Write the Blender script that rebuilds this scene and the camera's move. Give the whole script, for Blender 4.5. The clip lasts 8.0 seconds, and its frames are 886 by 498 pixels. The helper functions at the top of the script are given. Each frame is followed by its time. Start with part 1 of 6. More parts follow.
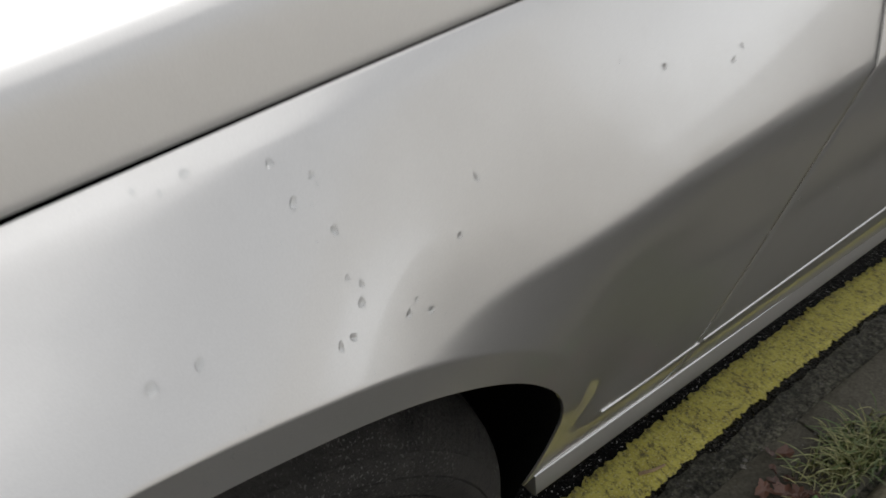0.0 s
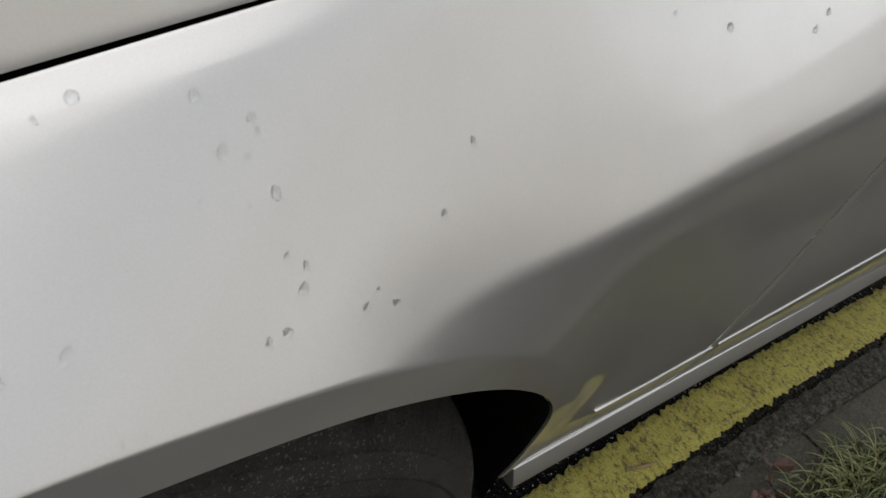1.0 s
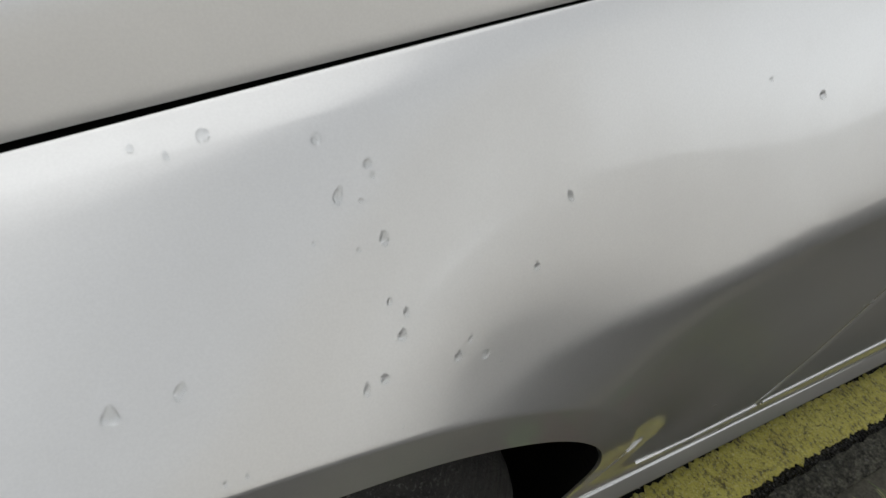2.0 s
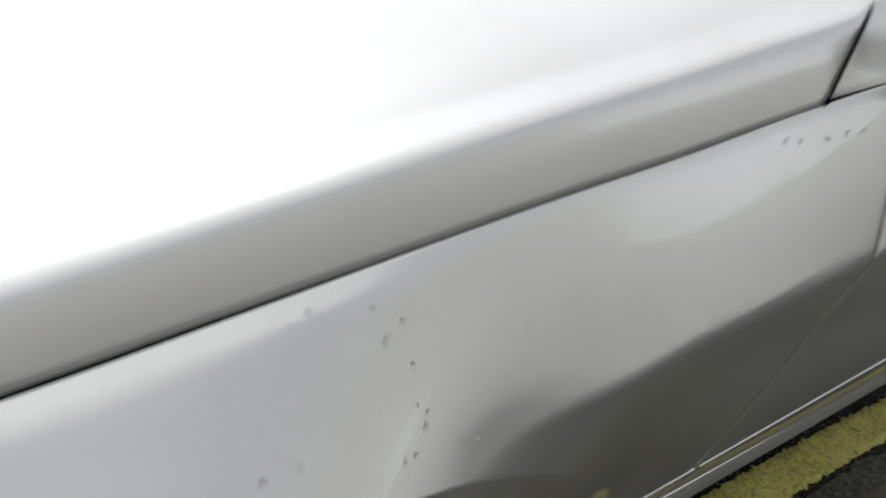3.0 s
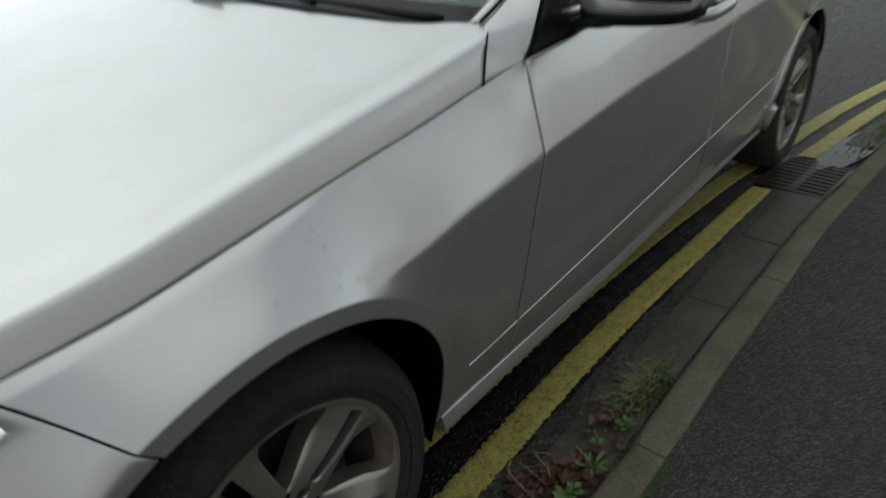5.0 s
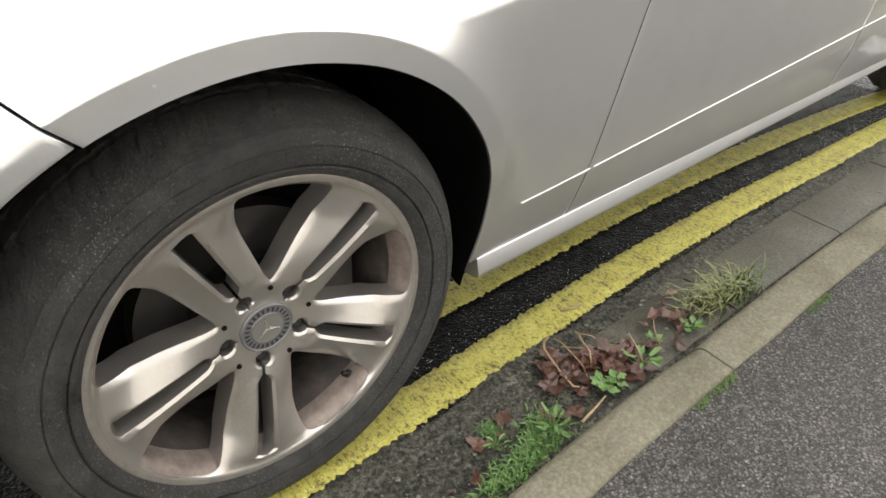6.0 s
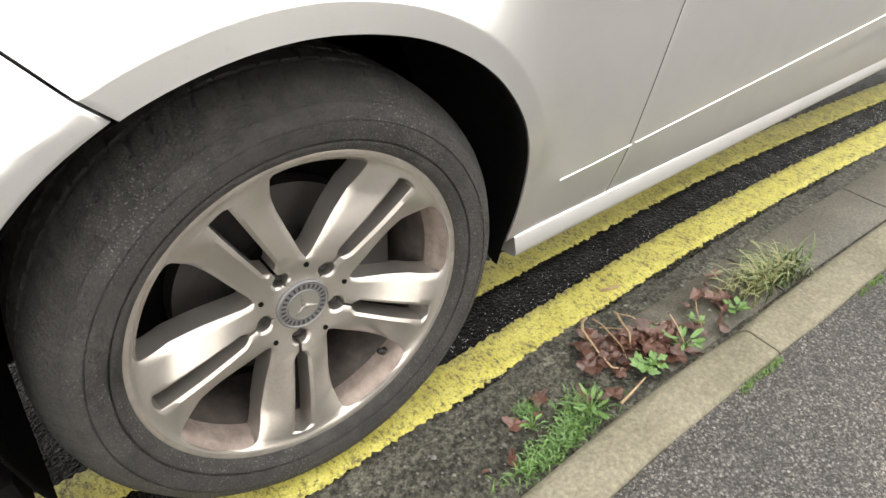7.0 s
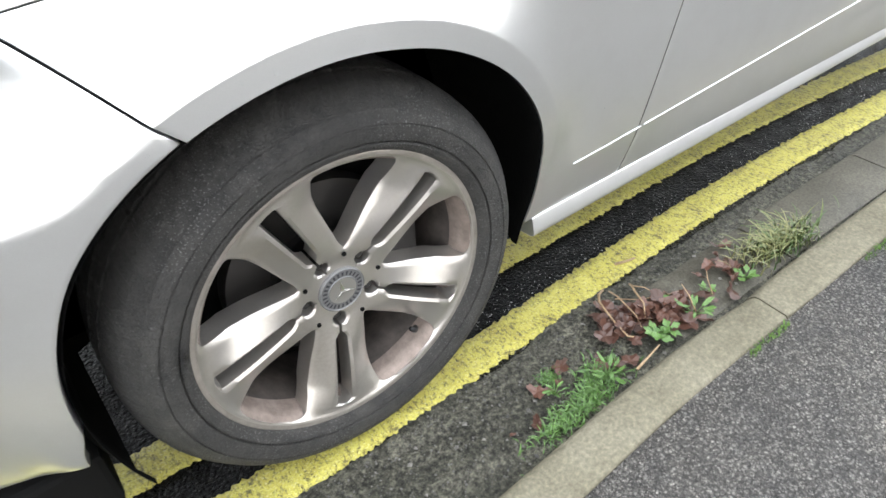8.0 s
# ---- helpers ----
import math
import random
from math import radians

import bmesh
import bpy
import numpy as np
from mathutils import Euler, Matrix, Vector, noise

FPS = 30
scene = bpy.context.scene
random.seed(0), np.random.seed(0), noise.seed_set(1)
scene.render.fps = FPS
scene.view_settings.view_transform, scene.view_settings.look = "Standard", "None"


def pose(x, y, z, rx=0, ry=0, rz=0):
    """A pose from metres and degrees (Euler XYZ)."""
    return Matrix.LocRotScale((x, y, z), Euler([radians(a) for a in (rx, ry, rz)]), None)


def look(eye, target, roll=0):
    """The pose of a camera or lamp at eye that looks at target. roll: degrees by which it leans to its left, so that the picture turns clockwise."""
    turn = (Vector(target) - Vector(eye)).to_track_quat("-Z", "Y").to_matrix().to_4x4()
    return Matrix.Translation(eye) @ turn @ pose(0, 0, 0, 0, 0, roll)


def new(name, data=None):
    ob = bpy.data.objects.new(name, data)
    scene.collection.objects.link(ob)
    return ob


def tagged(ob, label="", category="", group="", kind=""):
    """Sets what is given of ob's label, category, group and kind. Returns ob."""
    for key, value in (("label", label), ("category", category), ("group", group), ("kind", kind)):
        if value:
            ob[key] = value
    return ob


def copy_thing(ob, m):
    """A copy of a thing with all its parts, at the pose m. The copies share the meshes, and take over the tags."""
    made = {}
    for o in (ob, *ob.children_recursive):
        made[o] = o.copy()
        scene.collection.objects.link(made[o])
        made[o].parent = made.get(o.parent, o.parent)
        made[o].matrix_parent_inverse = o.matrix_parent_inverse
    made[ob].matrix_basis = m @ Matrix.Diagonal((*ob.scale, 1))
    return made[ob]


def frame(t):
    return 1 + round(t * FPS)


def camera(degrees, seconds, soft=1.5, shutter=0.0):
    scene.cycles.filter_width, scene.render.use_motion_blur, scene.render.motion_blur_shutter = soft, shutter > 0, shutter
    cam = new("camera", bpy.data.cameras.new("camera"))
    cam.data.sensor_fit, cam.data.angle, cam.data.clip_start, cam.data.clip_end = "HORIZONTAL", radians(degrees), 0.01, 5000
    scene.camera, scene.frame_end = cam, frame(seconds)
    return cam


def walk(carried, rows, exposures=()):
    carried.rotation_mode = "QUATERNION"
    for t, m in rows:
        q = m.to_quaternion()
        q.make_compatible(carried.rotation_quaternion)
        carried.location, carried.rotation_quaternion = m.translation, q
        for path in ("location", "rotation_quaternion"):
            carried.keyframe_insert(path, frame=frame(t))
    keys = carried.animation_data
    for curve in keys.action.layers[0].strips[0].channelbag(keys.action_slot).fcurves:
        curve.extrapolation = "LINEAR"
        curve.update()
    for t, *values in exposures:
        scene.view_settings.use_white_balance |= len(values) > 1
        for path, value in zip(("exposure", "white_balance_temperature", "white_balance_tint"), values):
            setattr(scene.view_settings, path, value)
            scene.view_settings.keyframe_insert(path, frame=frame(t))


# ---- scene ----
cam = camera(67.9, 8.0, soft=1.5, shutter=0.3)
PATH = [
    (0, (0.02, -0.207, 1.003), (0.95, 0.995, -0.297), 2.6),
    (0.2, (0.041, -0.183, 0.966), (0.923, 1.01, -0.375), 3.8),
    (0.5, (0.074, -0.17, 0.959), (0.924, 0.992, -0.429), 6.6),
    (1, (0.079, -0.157, 0.961), (0.924, 0.975, -0.455), 8.5),
    (1.5, (0.069, -0.137, 0.956), (0.914, 1.001, -0.455), 9.6),
    (1.7, (0.059, -0.131, 0.959), (0.9, 1.039, -0.427), 10.1),
    (2.8, (-0.001, -0.168, 1.022), (0.83, 1.111, -0.272), 10.5),
    (3, (-0.037, -0.208, 1.1), (0.923, 1.104, -0.066), 9.7),
    (3.2, (-0.092, -0.264, 1.191), (0.903, 1.043, 0.051), 9.1),
    (3.5, (-0.144, -0.407, 1.291), (0.866, 0.928, 0.196), 4.7),
    (3.8, (-0.185, -0.521, 1.348), (0.988, 0.756, 0.351), 4.7),
    (4, (-0.224, -0.554, 1.37), (1.019, 0.691, 0.42), 4.2),
    (4.2, (-0.333, -0.56, 1.38), (0.992, 0.623, 0.46), 1.1),
    (4.5, (-0.442, -0.593, 1.378), (0.964, 0.487, 0.454), -3.6),
    (4.8, (-0.427, -0.613, 1.347), (0.985, 0.407, 0.363), -0.2),
    (5, (-0.375, -0.613, 1.217), (0.959, 0.524, 0.256), -2.8),
    (5.2, (-0.301, -0.609, 1.119), (0.929, 0.565, 0.066), -0.7),
    (6.3, (-0.269, -0.558, 0.912), (0.807, 0.657, -0.257), 3.7),
    (6.5, (-0.266, -0.566, 0.913), (0.771, 0.673, -0.265), 2.8),
    (7, (-0.267, -0.559, 0.915), (0.734, 0.68, -0.295), 1.9),
    (7.5, (-0.273, -0.574, 0.925), (0.693, 0.672, -0.305), 0.1),
    (8, (-0.308, -0.595, 0.981), (0.617, 0.636, -0.294), -1.5),
]
# exposure of the film's camera along the walk: stops, kelvin, tint
EXPOSURES = [(0.0, 0.58, 6700, 10), (0.5, 0.5, 6700, 10), (1.0, 0.68, 6700, 10), (1.5, 0.68, 6600, 8), (2.8, 0.5, 6550, 8), (3.1, 0.33, 6500, 6), (3.5, -0.13, 6350, 2), (4.2, -0.15, 6300, 0),
             (5.2, -0.15, 6400, 4), (6.3, 2.85, 6950, 10), (7.3, 2.88, 6950, 10), (8.0, 2.90, 6250, 9)]
walk(cam, [(t, look(eye, target, roll)) for t, eye, target, roll in PATH], EXPOSURES)

# ---- world: overcast sky, one weak wide sun ----
SUN_EL, SUN_AZ = radians(58), radians(-5)
world = bpy.data.worlds.new("overcast_sky")
scene.world = world
world.use_nodes = True
wn, wl = world.node_tree.nodes, world.node_tree.links
sky = wn.new("ShaderNodeTexSky")
sky.sky_type, sky.sun_disc = "NISHITA", False
sky.sun_elevation, sky.sun_rotation = SUN_EL, SUN_AZ
sky.air_density, sky.dust_density, sky.ozone_density = 1.0, 0.5, 1.0
hsv = wn.new("ShaderNodeHueSaturation")
hsv.inputs["Saturation"].default_value = 0.10
wl.new(sky.outputs["Color"], hsv.inputs["Color"])
# a closed cloud cover, thicker and a little duller overhead
geo_dir = wn.new("ShaderNodeTexCoord")
split = wn.new("ShaderNodeSeparateXYZ")
cover = wn.new("ShaderNodeMapRange")
cover.inputs["From Min"].default_value, cover.inputs["From Max"].default_value = 0.0, 1.0
cover.inputs["To Min"].default_value, cover.inputs["To Max"].default_value = 1.02, 0.96
wl.new(geo_dir.outputs["Generated"], split.inputs["Vector"])
wl.new(split.outputs["Z"], cover.inputs["Value"])
cloud = wn.new("ShaderNodeVectorMath")
cloud.operation = "SCALE"
wl.new(hsv.outputs["Color"], cloud.inputs[0])
wl.new(cover.outputs["Result"], cloud.inputs["Scale"])
wl.new(cloud.outputs["Vector"], wn["Background"].inputs["Color"])
wn["Background"].inputs["Strength"].default_value = 0.15
sun = new("sun", bpy.data.lights.new("sun", "SUN"))
sun.data.energy, sun.data.angle, sun.data.color = 0.6, radians(120), (1.0, 0.98, 0.95)
sun.matrix_world = look((math.sin(SUN_AZ) * 20, math.cos(SUN_AZ) * 20, 20 * math.tan(SUN_EL)), (0, 0, 0))

# ---- materials ----
def mat(name, color=(0.5, 0.5, 0.5), rough=0.5, metal=0.0, coat=0.0, spec=0.5):
    m = bpy.data.materials.new(name)
    m.use_nodes = True
    b = m.node_tree.nodes["Principled BSDF"]
    b.inputs["Base Color"].default_value = (*color, 1)
    b.inputs["Roughness"].default_value = rough
    b.inputs["Metallic"].default_value = metal
    b.inputs["Coat Weight"].default_value = coat
    b.inputs["Coat Roughness"].default_value = 0.04
    b.inputs["Specular IOR Level"].default_value = spec
    return m


def coords(m, scale=(1, 1, 1)):
    """Object coordinates, scaled."""
    n, l = m.node_tree.nodes, m.node_tree.links
    c, mp = n.new("ShaderNodeTexCoord"), n.new("ShaderNodeMapping")
    mp.inputs["Scale"].default_value = scale
    l.new(c.outputs["Object"], mp.inputs["Vector"])
    return mp.outputs["Vector"]


def noise_tex(m, scale, detail=4, rough=0.6, vec=None):
    t = m.node_tree.nodes.new("ShaderNodeTexNoise")
    t.inputs["Scale"].default_value, t.inputs["Detail"].default_value, t.inputs["Roughness"].default_value = scale, detail, rough
    m.node_tree.links.new(vec if vec else coords(m), t.inputs["Vector"])
    return t.outputs["Fac"]


def ramp(m, fac, stops):
    r = m.node_tree.nodes.new("ShaderNodeValToRGB")
    e = r.color_ramp.elements
    while len(e) < len(stops):
        e.new(0.5)
    for el, (p, c) in zip(e, stops):
        el.position, el.color = p, (*c, 1) if len(c) == 3 else c
    m.node_tree.links.new(fac, r.inputs["Fac"])
    return r.outputs["Color"]


def mix(m, fac, a, b, mode="MIX"):
    x = m.node_tree.nodes.new("ShaderNodeMix")
    x.data_type, x.blend_type = "RGBA", mode
    for sock, v in ((x.inputs["Factor"], fac), (x.inputs["A"], a), (x.inputs["B"], b)):
        if hasattr(v, "is_output"):
            m.node_tree.links.new(v, sock)
        elif isinstance(v, (int, float)):
            sock.default_value = v
        else:
            sock.default_value = (*v, 1)
    return x.outputs["Result"]


def bump(m, height, strength, dist, normal=None):
    b = m.node_tree.nodes.new("ShaderNodeBump")
    b.inputs["Strength"].default_value, b.inputs["Distance"].default_value = strength, dist
    m.node_tree.links.new(height, b.inputs["Height"])
    if normal:
        m.node_tree.links.new(normal, b.inputs["Normal"])
    return b.outputs["Normal"]


def put(m, **socks):
    b = m.node_tree.nodes["Principled BSDF"]
    for k, v in socks.items():
        m.node_tree.links.new(v, b.inputs[k.replace("_", " ")])


def voronoi(m, scale, vec=None, feature="F1"):
    t = m.node_tree.nodes.new("ShaderNodeTexVoronoi")
    t.feature = feature
    t.inputs["Scale"].default_value = scale
    m.node_tree.links.new(vec if vec else coords(m), t.inputs["Vector"])
    return t


# silver metallic car paint under clear coat, with road film
PAINT = mat("silver_paint", (0.60, 0.60, 0.585), 0.34, 0.82, 1.0)
PAINT.node_tree.nodes["Principled BSDF"].inputs["Coat IOR"].default_value = 1.6
flake = noise_tex(PAINT, 900, 1)
film_dirt = noise_tex(PAINT, 7, 5, 0.65)
put(PAINT, Base_Color=mix(PAINT, ramp(PAINT, film_dirt, [(0.45, (0, 0, 0)), (0.75, (0.35, 0.35, 0.35))]),
                          ramp(PAINT, flake, [(0.3, (0.745, 0.750, 0.750)), (0.7, (0.775, 0.780, 0.780))]), (0.655, 0.65, 0.64)),
    Roughness=ramp(PAINT, film_dirt, [(0.3, (0.28, 0.28, 0.28)), (0.8, (0.37, 0.37, 0.37))]),
    Coat_Roughness=ramp(PAINT, film_dirt, [(0.35, (0.03, 0.03, 0.03)), (0.85, (0.12, 0.12, 0.12))]))

BLACK = mat("black_plastic", (0.009, 0.009, 0.010), 0.4, spec=0.3)
put(BLACK, Roughness=ramp(BLACK, noise_tex(BLACK, 40), [(0.3, (0.28, 0.28, 0.28)), (0.7, (0.45, 0.45, 0.45))]))
# near black for hollows and joints, their shade held in the colour
DARK = mat("shade_black", (0.006, 0.006, 0.006), 0.9, spec=0.1)
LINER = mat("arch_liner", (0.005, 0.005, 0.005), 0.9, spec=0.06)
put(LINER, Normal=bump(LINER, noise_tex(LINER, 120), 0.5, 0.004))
CHROME = mat("satin_chrome", (0.86, 0.86, 0.84), 0.26, 1.0)

RUBBER = mat("tyre_rubber", (0.03, 0.03, 0.031), 0.62, spec=0.4)
rub_n = noise_tex(RUBBER, 34, 8, 0.78)
rub_f = noise_tex(RUBBER, 260, 4, 0.7)
rub_m = noise_tex(RUBBER, 75, 6, 0.75)
rub_s = noise_tex(RUBBER, 420, 2, 0.5)
rub_w = mix(RUBBER, 1.0, ramp(RUBBER, noise_tex(RUBBER, 11, 8, 0.72), [(0.54, (0, 0, 0)), (0.70, (1, 1, 1))]), ramp(RUBBER, rub_m, [(0.42, (0.1, 0.1, 0.1)), (0.52, (1, 1, 1))]), "MULTIPLY")
rub_dry = mix(RUBBER, ramp(RUBBER, rub_n, [(0.36, (0, 0, 0)), (0.66, (1, 1, 1))]), (0.034, 0.033, 0.033), (0.080, 0.077, 0.072))
rub_wet = mix(RUBBER, rub_w, rub_dry, (0.009, 0.009, 0.010))
# pale flecks: sparkle of wet rubber painted into the colour
rub_glint = mix(RUBBER, 1.0, ramp(RUBBER, rub_s, [(0.615, (0, 0, 0)), (0.655, (1, 1, 1))]),
               ramp(RUBBER, noise_tex(RUBBER, 5, 3), [(0.40, (0, 0, 0)), (0.58, (1, 1, 1))]), "MULTIPLY")
put(RUBBER, Base_Color=mix(RUBBER, rub_glint, rub_wet, (0.20, 0.20, 0.195)),
    Roughness=mix(RUBBER, rub_w, ramp(RUBBER, rub_n, [(0.3, (0.55, 0.55, 0.55)), (0.7, (0.75, 0.75, 0.75))]), (0.24, 0.24, 0.24)),
    Normal=bump(RUBBER, rub_f, 1.0, 0.006, bump(RUBBER, rub_m, 0.9, 0.008)))

ALLOY = mat("dusty_alloy", (0.6, 0.56, 0.52), 0.36, 0.86)
al_n = noise_tex(ALLOY, 9, 4, 0.5)
al_f = noise_tex(ALLOY, 220, 3, 0.6)
put(ALLOY, Base_Color=mix(ALLOY, ramp(ALLOY, al_n, [(0.35, (0, 0, 0)), (0.75, (0.7, 0.7, 0.7))]), (0.63, 0.605, 0.575),
                          mix(ALLOY, ramp(ALLOY, al_f, [(0.4, (0, 0, 0)), (0.6, (1, 1, 1))]), (0.54, 0.505, 0.465), (0.48, 0.44, 0.40))),
    Roughness=ramp(ALLOY, al_n, [(0.3, (0.27, 0.27, 0.27)), (0.75, (0.36, 0.36, 0.36))]))
ALLOY_DIRTY = mat("brake_dust_alloy", (0.22, 0.17, 0.14), 0.6, 0.5)
ad = noise_tex(ALLOY_DIRTY, 30, 6, 0.7)
put(ALLOY_DIRTY, Base_Color=ramp(ALLOY_DIRTY, ad, [(0.3, (0.16, 0.125, 0.108)), (0.7, (0.36, 0.30, 0.265))]))
# brake-dusted barrel, darker than the lip for the shade deep inside
BARREL_SHADE = mat("shaded_barrel", (0.06, 0.05, 0.045), 0.6, 0.3)
put(BARREL_SHADE, Base_Color=ramp(BARREL_SHADE, noise_tex(BARREL_SHADE, 25, 6, 0.7), [(0.3, (0.03, 0.026, 0.024)), (0.7, (0.10, 0.085, 0.076))]))
FLANGE = mat("rim_flange_alloy", (0.42, 0.385, 0.35), 0.42, 0.7)
put(FLANGE, Base_Color=ramp(FLANGE, noise_tex(FLANGE, 30, 6, 0.7), [(0.3, (0.36, 0.325, 0.29)), (0.7, (0.52, 0.485, 0.45))]))
DISC = mat("brake_iron", (0.045, 0.043, 0.042), 0.5, 0.7)
CAP_DARK = mat("cap_dark", (0.20, 0.20, 0.205), 0.45, 0.5)
CAP_GREY = mat("cap_grey", (0.035, 0.036, 0.042), 0.5, 0.3)
CAP_SILVER = mat("cap_silver", (0.45, 0.44, 0.42), 0.35, 0.8)


def glass(name, tint):
    m = bpy.data.materials.new(name)
    m.use_nodes = True
    n, l = m.node_tree.nodes, m.node_tree.links
    n.remove(n["Principled BSDF"])
    tr, gl, fr, mx = n.new("ShaderNodeBsdfTransparent"), n.new("ShaderNodeBsdfGlossy"), n.new("ShaderNodeFresnel"), n.new("ShaderNodeMixShader")
    tr.inputs["Color"].default_value = (*tint, 1)
    gl.inputs["Roughness"].default_value = 0.02
    fr.inputs["IOR"].default_value = 2.1
    l.new(fr.outputs["Fac"], mx.inputs["Fac"])
    l.new(tr.outputs[0], mx.inputs[1])
    l.new(gl.outputs[0], mx.inputs[2])
    l.new(mx.outputs[0], n["Material Output"].inputs["Surface"])
    return m


GLASS = glass("tinted_glass", (0.30, 0.36, 0.34))


def sheen_glass():
    """Windscreen glass with a pale diffuse layer that paints in more sky sheen."""
    m = glass("windscreen_glass", (0.93, 0.98, 0.96))
    n, l = m.node_tree.nodes, m.node_tree.links
    n["Fresnel"].inputs["IOR"].default_value = 2.3
    df, mx = n.new("ShaderNodeBsdfDiffuse"), n.new("ShaderNodeMixShader")
    df.inputs["Color"].default_value = (0.58, 0.74, 0.70, 1)
    l.new(ramp(m, noise_tex(m, 3, 5), [(0.3, (0.10, 0.10, 0.10)), (0.7, (0.16, 0.16, 0.16))]), mx.inputs["Fac"])
    l.new(n["Mix Shader"].outputs[0], mx.inputs[1])
    l.new(df.outputs[0], mx.inputs[2])
    l.new(mx.outputs[0], n["Material Output"].inputs["Surface"])
    return m


SCREEN = sheen_glass()
LENS = glass("lamp_lens", (0.85, 0.87, 0.88))
INTERIOR = mat("interior_plastic", (0.035, 0.035, 0.037), 0.65)
put(INTERIOR, Normal=bump(INTERIOR, noise_tex(INTERIOR, 300), 0.2, 0.001))
SEAT = mat("seat_cloth", (0.03, 0.032, 0.035), 0.85)
FRIT = mat("frit_black", (0.012, 0.013, 0.014), 0.25)
PAPER = mat("paper_mint", (0.82, 0.94, 0.90), 0.7)
PAPER_WHITE = mat("paper_white", (0.84, 0.88, 0.86), 0.7)
PAPER_PINK = mat("paper_pink", (0.72, 0.50, 0.48), 0.7)
PRINT = mat("print_grey", (0.28, 0.36, 0.35), 0.7)

WATER = mat("water", (0.95, 0.97, 0.98), 0.0)
WATER.node_tree.nodes["Principled BSDF"].inputs["Transmission Weight"].default_value = 1.0
WATER.node_tree.nodes["Principled BSDF"].inputs["IOR"].default_value = 1.42
WATER.node_tree.nodes["Principled BSDF"].inputs["Alpha"].default_value = 0.8


def asphalt(name, dark, light, stone, rough, scale=150.0, relief=0.004, sway=0.006, rare=0.6):
    """Bound stones of uneven size with dark binder between them."""
    m = mat(name, dark, 0.8)
    n, l = m.node_tree.nodes, m.node_tree.links
    warp = n.new("ShaderNodeTexNoise")
    warp.inputs["Scale"].default_value, warp.inputs["Detail"].default_value = scale * 0.8, 3
    at = coords(m)
    l.new(at, warp.inputs["Vector"])
    push = n.new("ShaderNodeVectorMath")
    push.operation = "MULTIPLY_ADD"
    push.inputs[1].default_value = (1.1 / scale,) * 3
    l.new(warp.outputs["Color"], push.inputs[0])
    l.new(at, push.inputs[2])
    v = voronoi(m, scale, push.outputs["Vector"])
    small = voronoi(m, scale * 2.3, push.outputs["Vector"])
    big = noise_tex(m, 1.7, 5, 0.6)
    med = noise_tex(m, 16, 5, 0.7)
    fine = noise_tex(m, scale * 3.0, 3, 0.7)
    cell, cell2 = n.new("ShaderNodeSeparateColor"), n.new("ShaderNodeSeparateColor")
    l.new(v.outputs["Color"], cell.inputs["Color"])
    l.new(small.outputs["Color"], cell2.inputs["Color"])
    stones = ramp(m, cell.outputs["Red"], [(0.0, dark), (rare, light), (0.97, stone)])
    chips = ramp(m, cell2.outputs["Red"], [(0.0, dark), (max(0.7, rare), light), (0.99, stone)])
    base = mix(m, ramp(m, fine, [(0.42, (0, 0, 0)), (0.58, (1, 1, 1))]), stones, chips)
    base = mix(m, 1.0, base, ramp(m, v.outputs["Distance"], [(0.28, (1, 1, 1)), (0.66, (0.32, 0.32, 0.32))]), "MULTIPLY")
    base = mix(m, 1.0, base, ramp(m, fine, [(0.3, (0.5, 0.5, 0.5)), (0.7, (1.5, 1.5, 1.5))]), "MULTIPLY")
    base = mix(m, 1.0, base, ramp(m, med, [(0.3, (0.66, 0.66, 0.66)), (0.7, (1.15, 1.13, 1.08))]), "MULTIPLY")
    base = mix(m, 1.0, base, ramp(m, big, [(0.3, (0.75, 0.76, 0.78)), (0.7, (1.12, 1.1, 1.06))]), "MULTIPLY")
    h = ramp(m, v.outputs["Distance"], [(0.0, (1, 1, 1)), (0.7, (0, 0, 0))])
    put(m, Base_Color=base, Normal=bump(m, fine, 0.6, relief * 0.5, bump(m, med, 0.5, sway, bump(m, h, 1.0, relief))),
        Roughness=ramp(m, med, [(0.35, (rough, rough, rough)), (0.7, (rough + 0.25, rough + 0.25, rough + 0.25))]))
    return m


# the rare pale stones stand for glints on the wet surface
ROAD = asphalt("wet_road_asphalt", (0.0030, 0.0030, 0.0034), (0.0055, 0.0055, 0.006), (0.26, 0.26, 0.255), 0.22, 140, 0.0120, 0.001, 0.84)
ROAD.node_tree.nodes["Principled BSDF"].inputs["Specular IOR Level"].default_value = 0.20
# darker copy of the wet road, with the car's shade in its colour
WET_SHADE = asphalt("shaded_wet_asphalt", (0.0016, 0.0016, 0.0018), (0.0035, 0.0035, 0.004), (0.05, 0.05, 0.049), 0.3, 140, 0.012, 0.001, 0.84)
WET_SHADE.node_tree.nodes["Principled BSDF"].inputs["Specular IOR Level"].default_value = 0.06
PATHWAY = asphalt("pavement_asphalt", (0.078, 0.076, 0.075), (0.180, 0.174, 0.169), (0.50, 0.49, 0.47), 0.55, 185, 0.010)
SILT = mat("gutter_silt", (0.035, 0.034, 0.031), 0.6)
si_l = noise_tex(SILT, 9, 6, 0.65, coords(SILT, (0.35, 1.6, 1.0)))
si_f = noise_tex(SILT, 110, 5, 0.75)
si_v = voronoi(SILT, 160)
si_c = ramp(SILT, si_l, [(0.30, (0.030, 0.031, 0.023)), (0.52, (0.082, 0.080, 0.062)), (0.75, (0.165, 0.158, 0.128))])
